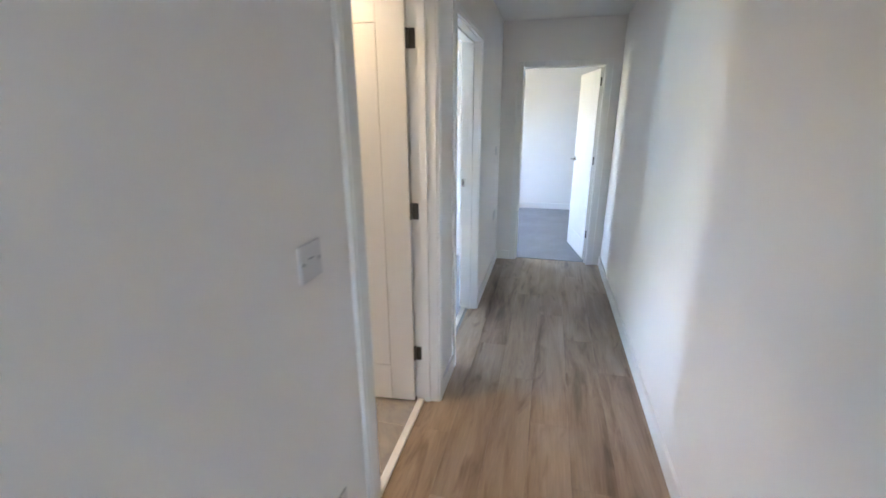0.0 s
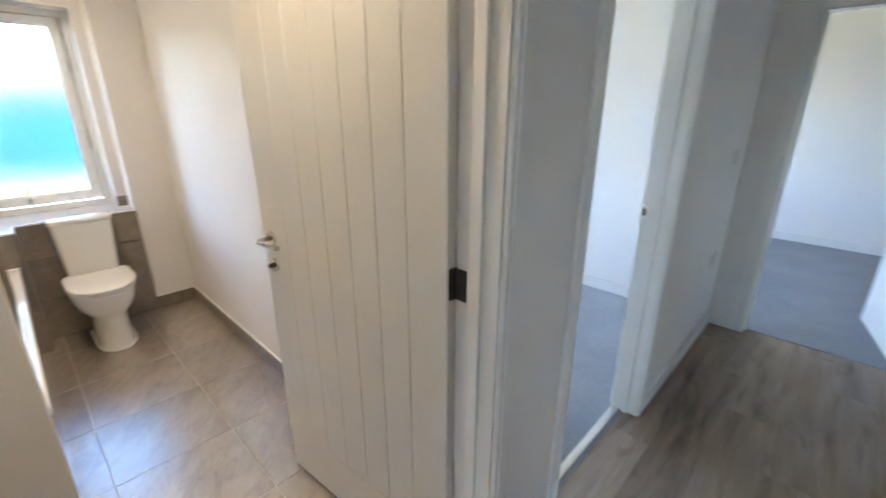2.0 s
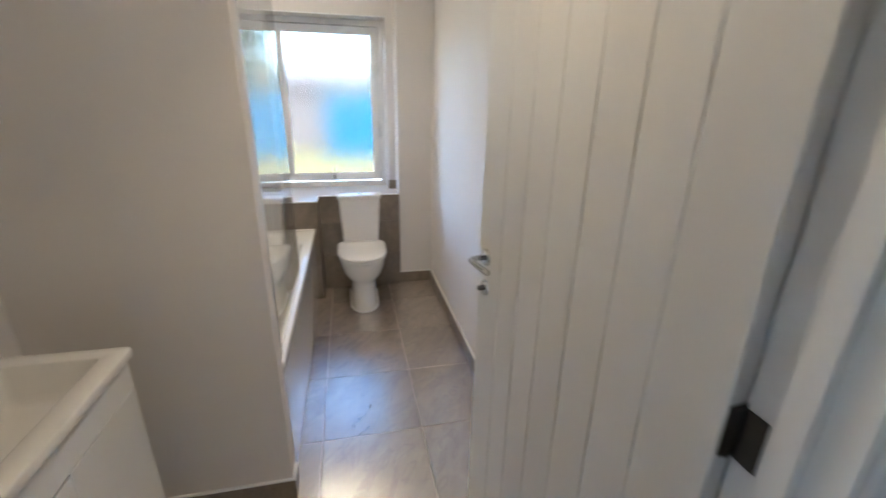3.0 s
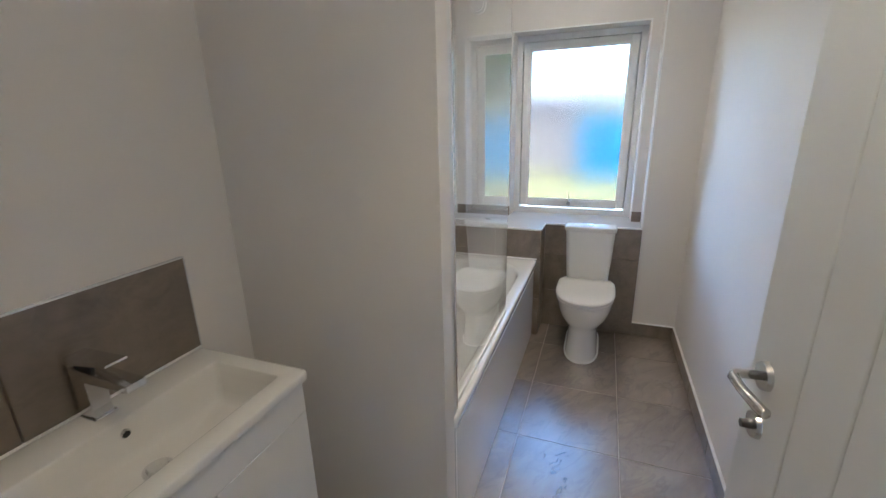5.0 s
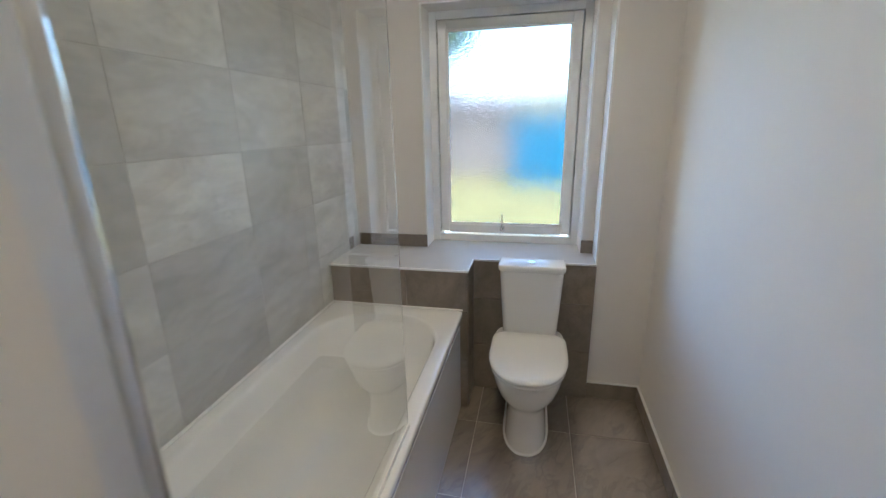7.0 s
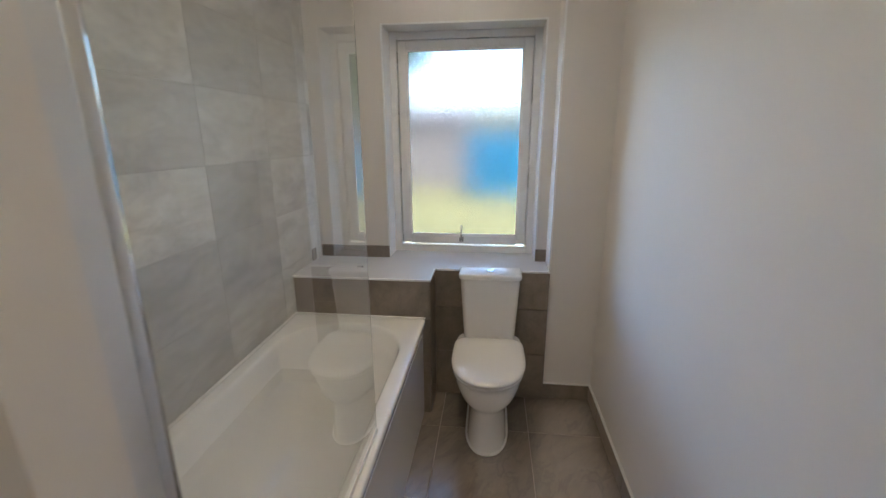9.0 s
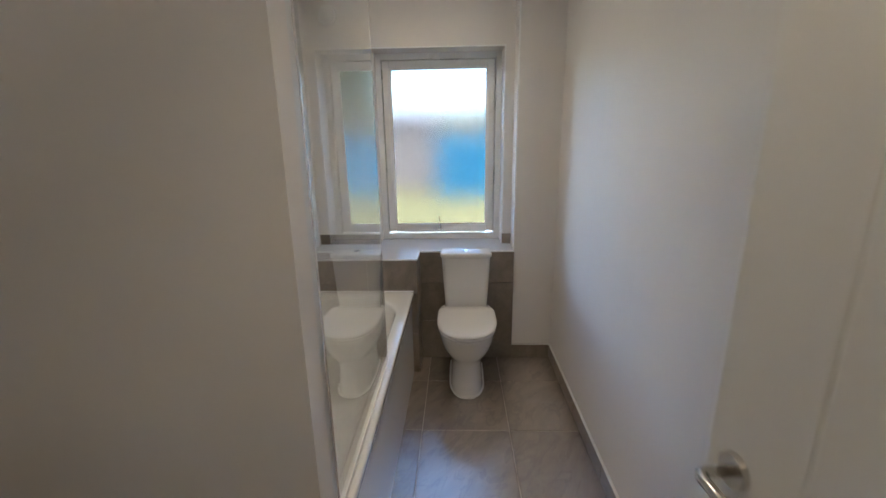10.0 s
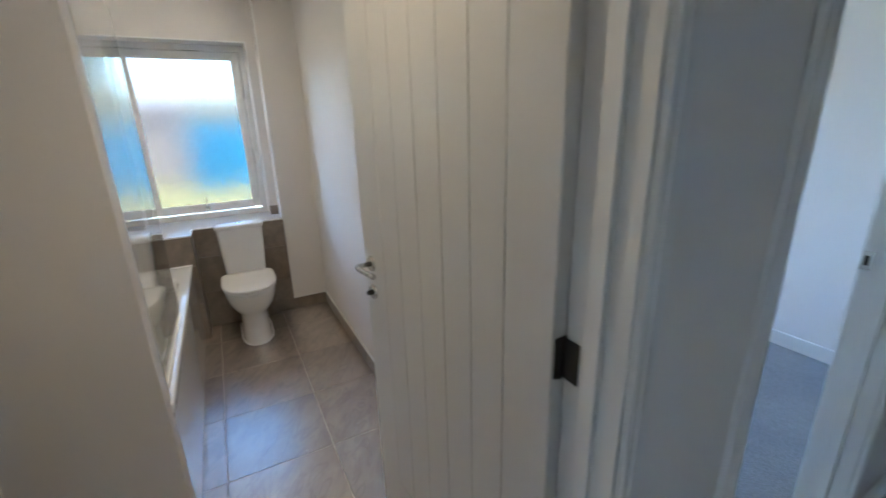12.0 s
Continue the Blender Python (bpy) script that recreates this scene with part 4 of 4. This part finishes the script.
def tree(x, y, h, spread, seed):
    rnd = random.Random(seed)
    e = thing("garden_tree", (x, y, -0.22), "leafy green broadleaf tree on the lawn", "tree", "garden trees")
    tr = pipe([(x, y, -0.22), (x + 0.05, y, h * 0.2), (x - 0.05, y + 0.05, h * 0.45), (x, y, h * 0.75)], [0.16, 0.13, 0.09, 0.04], 10)
    part("trunk", tr, BARK, e)
    verts, faces = [], []
    for k in range(9):
        a = rnd.uniform(0, 6.28)
        z0 = h * rnd.uniform(0.3, 0.6)
        tip = (x + math.cos(a) * spread * 0.7, y + math.sin(a) * spread * 0.7, z0 + h * 0.22)
        part("limb", pipe([(x, y, z0), ((x + tip[0]) / 2, (y + tip[1]) / 2, (z0 + tip[2]) / 2 + 0.1), tip], [0.05, 0.035, 0.012], 7), BARK, e)
    for k in range(int(1100 * spread ** 1.5) + 900):
        a, b = rnd.uniform(0, 6.28), rnd.uniform(-1, 1)
        r = spread * rnd.uniform(0.25, 1.0) ** 0.5 * (0.8 + 0.3 * math.sin(3 * a + seed) * math.cos(4 * b))
        c = Vector((x + r * math.cos(a) * math.sqrt(1 - b * b), y + r * math.sin(a) * math.sqrt(1 - b * b), h * 0.66 + r * b * 0.95))
        u = Vector((rnd.gauss(0, 1), rnd.gauss(0, 1), rnd.gauss(0, 1))).normalized() * 0.14
        w = Vector((rnd.gauss(0, 1), rnd.gauss(0, 1), rnd.gauss(0, 1))).normalized() * 0.09
        i = len(verts)
        verts += [c - u, c + w, c + u, c - w]
        faces.append((i, i + 1, i + 2, i + 3))
    me = bpy.data.meshes.new("crown")
    me.from_pydata([tuple(v) for v in verts], [], faces)
    me.materials.append(LEAF)
    ob = new("crown", me)
    ob.parent = e
    ob.matrix_parent_inverse = e.matrix_basis.inverted()
    ob["kind"] = "stuff"
    return e
tree(-15.5, 4.95, 6.0, 2.4, 3)
tree(-13.0, -1.0, 6.2, 1.25, 7)
tree(-17.5, 7.6, 5.2, 2.1, 5)
tree(-24.0, -3.4, 3.4, 1.6, 9)

def hedge(x, y0, y1, h):
    rnd = random.Random(21)
    e = thing("boundary_hedge", (x, (y0 + y1) / 2, -0.22), "dry olive-brown boundary hedge behind the garden", "hedge")
    part("hedge_core", box(x - 0.45, x + 0.45, y0, y1, -0.22, h - 0.35, 0.08), HEDGE, e)
    verts, faces = [], []
    for k in range(5200):
        c = Vector((x + rnd.uniform(-0.6, 0.65), rnd.uniform(y0, y1), 0))
        c.z = rnd.uniform(-0.1, h - 0.3 + 0.3 * math.sin(c.y * 1.3) * rnd.random() + 0.25 * rnd.random())
        u = Vector((rnd.gauss(0, 1), rnd.gauss(0, 1), rnd.gauss(0, 1))).normalized() * 0.20
        w = Vector((rnd.gauss(0, 1), rnd.gauss(0, 1), rnd.gauss(0, 1))).normalized() * 0.12
        i = len(verts)
        verts += [tuple(c - u), tuple(c + w), tuple(c + u), tuple(c - w)]
        faces.append((i, i + 1, i + 2, i + 3))
    me = bpy.data.meshes.new("hedge_leaves")
    me.from_pydata(verts, [], faces)
    me.materials.append(HEDGE)
    ob = new("hedge_leaves", me)
    ob.parent = e
    ob.matrix_parent_inverse = e.matrix_basis.inverted()
    ob["kind"] = "stuff"
HEDGE = plain("dry_hedge_leaves", (0.17, 0.15, 0.10), 0.7, vary=0.35, scale=2.0, relief=0.0)
hedge(-22.5, -14.0, 16.0, 3.3)

# ---- assumed glazed entrance, added unseen behind the start of the walk ----
ent = thing("entrance_door", (0.25, HS - 0.05, 0), "assumed white glazed door closing the hall's unseen start", "door")
part("frame", box(-0.15, 0.0, HS - 0.07, HS - 0.03, 0, 2.1, 0.003), UPVC, ent)
part("frame", box(0.5, 0.65, HS - 0.07, HS - 0.03, 0, 2.1, 0.003), UPVC, ent)
part("frame", box(0.0, 0.5, HS - 0.07, HS - 0.03, 1.98, 2.1, 0.003), UPVC, ent)
part("frame", box(0.0, 0.5, HS - 0.07, HS - 0.03, 0, 0.3, 0.003), UPVC, ent)
part("pane", box(0.0, 0.5, HS - 0.055, HS - 0.045, 0.3, 1.98), OBSCURE, ent).visible_shadow = False

# ---- floors and wall tiles, piece by piece ----
planks = tagged(new("floor_hall"), "grey-brown oak-look laminate boards along the hall", "floor", kind="structure")
rows_p = []
PW, PL = 0.192, 1.28
k = 0
x = HB + 0.043
while x < HE - 0.001:
    x2 = min(x + PW, HE)
    y = HS - (0.37 * k) % PL
    while y < HN + 0.06:
        y2 = y + PL
        a, b = max(y, HS), min(y2, HN + 0.06)
        if b - a > 0.02:
            rows_p.append((((x + x2) / 2, (a + b) / 2, -0.006), (x2 - x - 0.0005, b - a - 0.0004, 0.012)))
        y = y2
    x = x2
    k += 1
pieces(planks, "plank", WOOD, rows_p, 0.0005)

tiles = tagged(new("floor_bathroom"), "large brown-grey slate-look floor tiles with pale grout", "floor", kind="structure")
part("grout_bed", box(OUT_X, HB + 0.006, BS, BN, -0.014, -0.0015), GROUT, tiles)
ft = []
xs = [-0.695 - 0.465 * i for i in range(-1, 7)]
ys = [1.376 - 0.458 * 2, 1.376 - 0.458, 1.376, 1.834, 2.292]
GG = 0.0034
for xa, xb in zip(xs, xs[1:]):
    for ya, yb in zip(ys, ys[1:]):
        x0, x1, y0, y1 = max(xb, PIER_X - 0.02), min(xa, HB + 0.005), max(ya, BS), min(yb, BN)
        if x1 - x0 > 0.03 and y1 - y0 > 0.03:
            ft.append((((x0 + x1) / 2, (y0 + y1) / 2, -0.006), (x1 - x0 - GG, y1 - y0 - GG, 0.012)))
pieces(tiles, "tile", FTILE, ft, 0.0007)

wt_owner = tagged(new("wall_tiling"), "grey slate-look wall tiles around the bath", "wall tiles", kind="structure")
part("grout_bed", box(WIN_X, NIB_W, BS, BS + 0.0088, TZ - 0.05, CEIL_Z), GROUT_W, wt_owner)
part("grout_bed", box(NIB_W - 0.006, NIB_W, BS + 0.006, NIB_Y - 0.04, TZ - 0.05, CEIL_Z), GROUT_W, wt_owner)
wt = []
zs = [0.557 - 0.273] + [0.557 + 0.2735 * i for i in range(8)]
xs = [-1.670 + 0.45, -1.670, -2.120, -2.570, -3.020, -3.470, -3.92]
for za, zb in zip(zs, zs[1:]):
    z0, z1 = max(za, TZ - 0.05), min(zb, CEIL_Z)
    for xa, xb in zip(xs, xs[1:]):
        x0, x1 = max(xb, WIN_X), min(xa, NIB_W - 0.012)
        if x1 - x0 > 0.01 and z1 - z0 > 0.01 and not (x1 < BOX_A and z1 < LEDGE_Z - 0.1):
            z0b = max(z0, LEDGE_Z + 0.002) if x0 < BOX_A - 0.01 and x1 < BOX_A + 0.2 else z0
            wt.append((((x0 + x1) / 2, BS + 0.0055, (z0b + z1) / 2), (x1 - x0 - 0.0025, 0.009, z1 - z0b - 0.0025)))
    for ya, yb in ((BS + 0.015, 0.925), (0.925, NIB_Y - 0.04)):
        wt.append(((NIB_W - 0.0075, (ya + yb) / 2, (z0 + z1) / 2), (0.013, yb - ya - 0.003, z1 - z0 - 0.003)))
pieces(wt_owner, "tile", WTILE, wt)
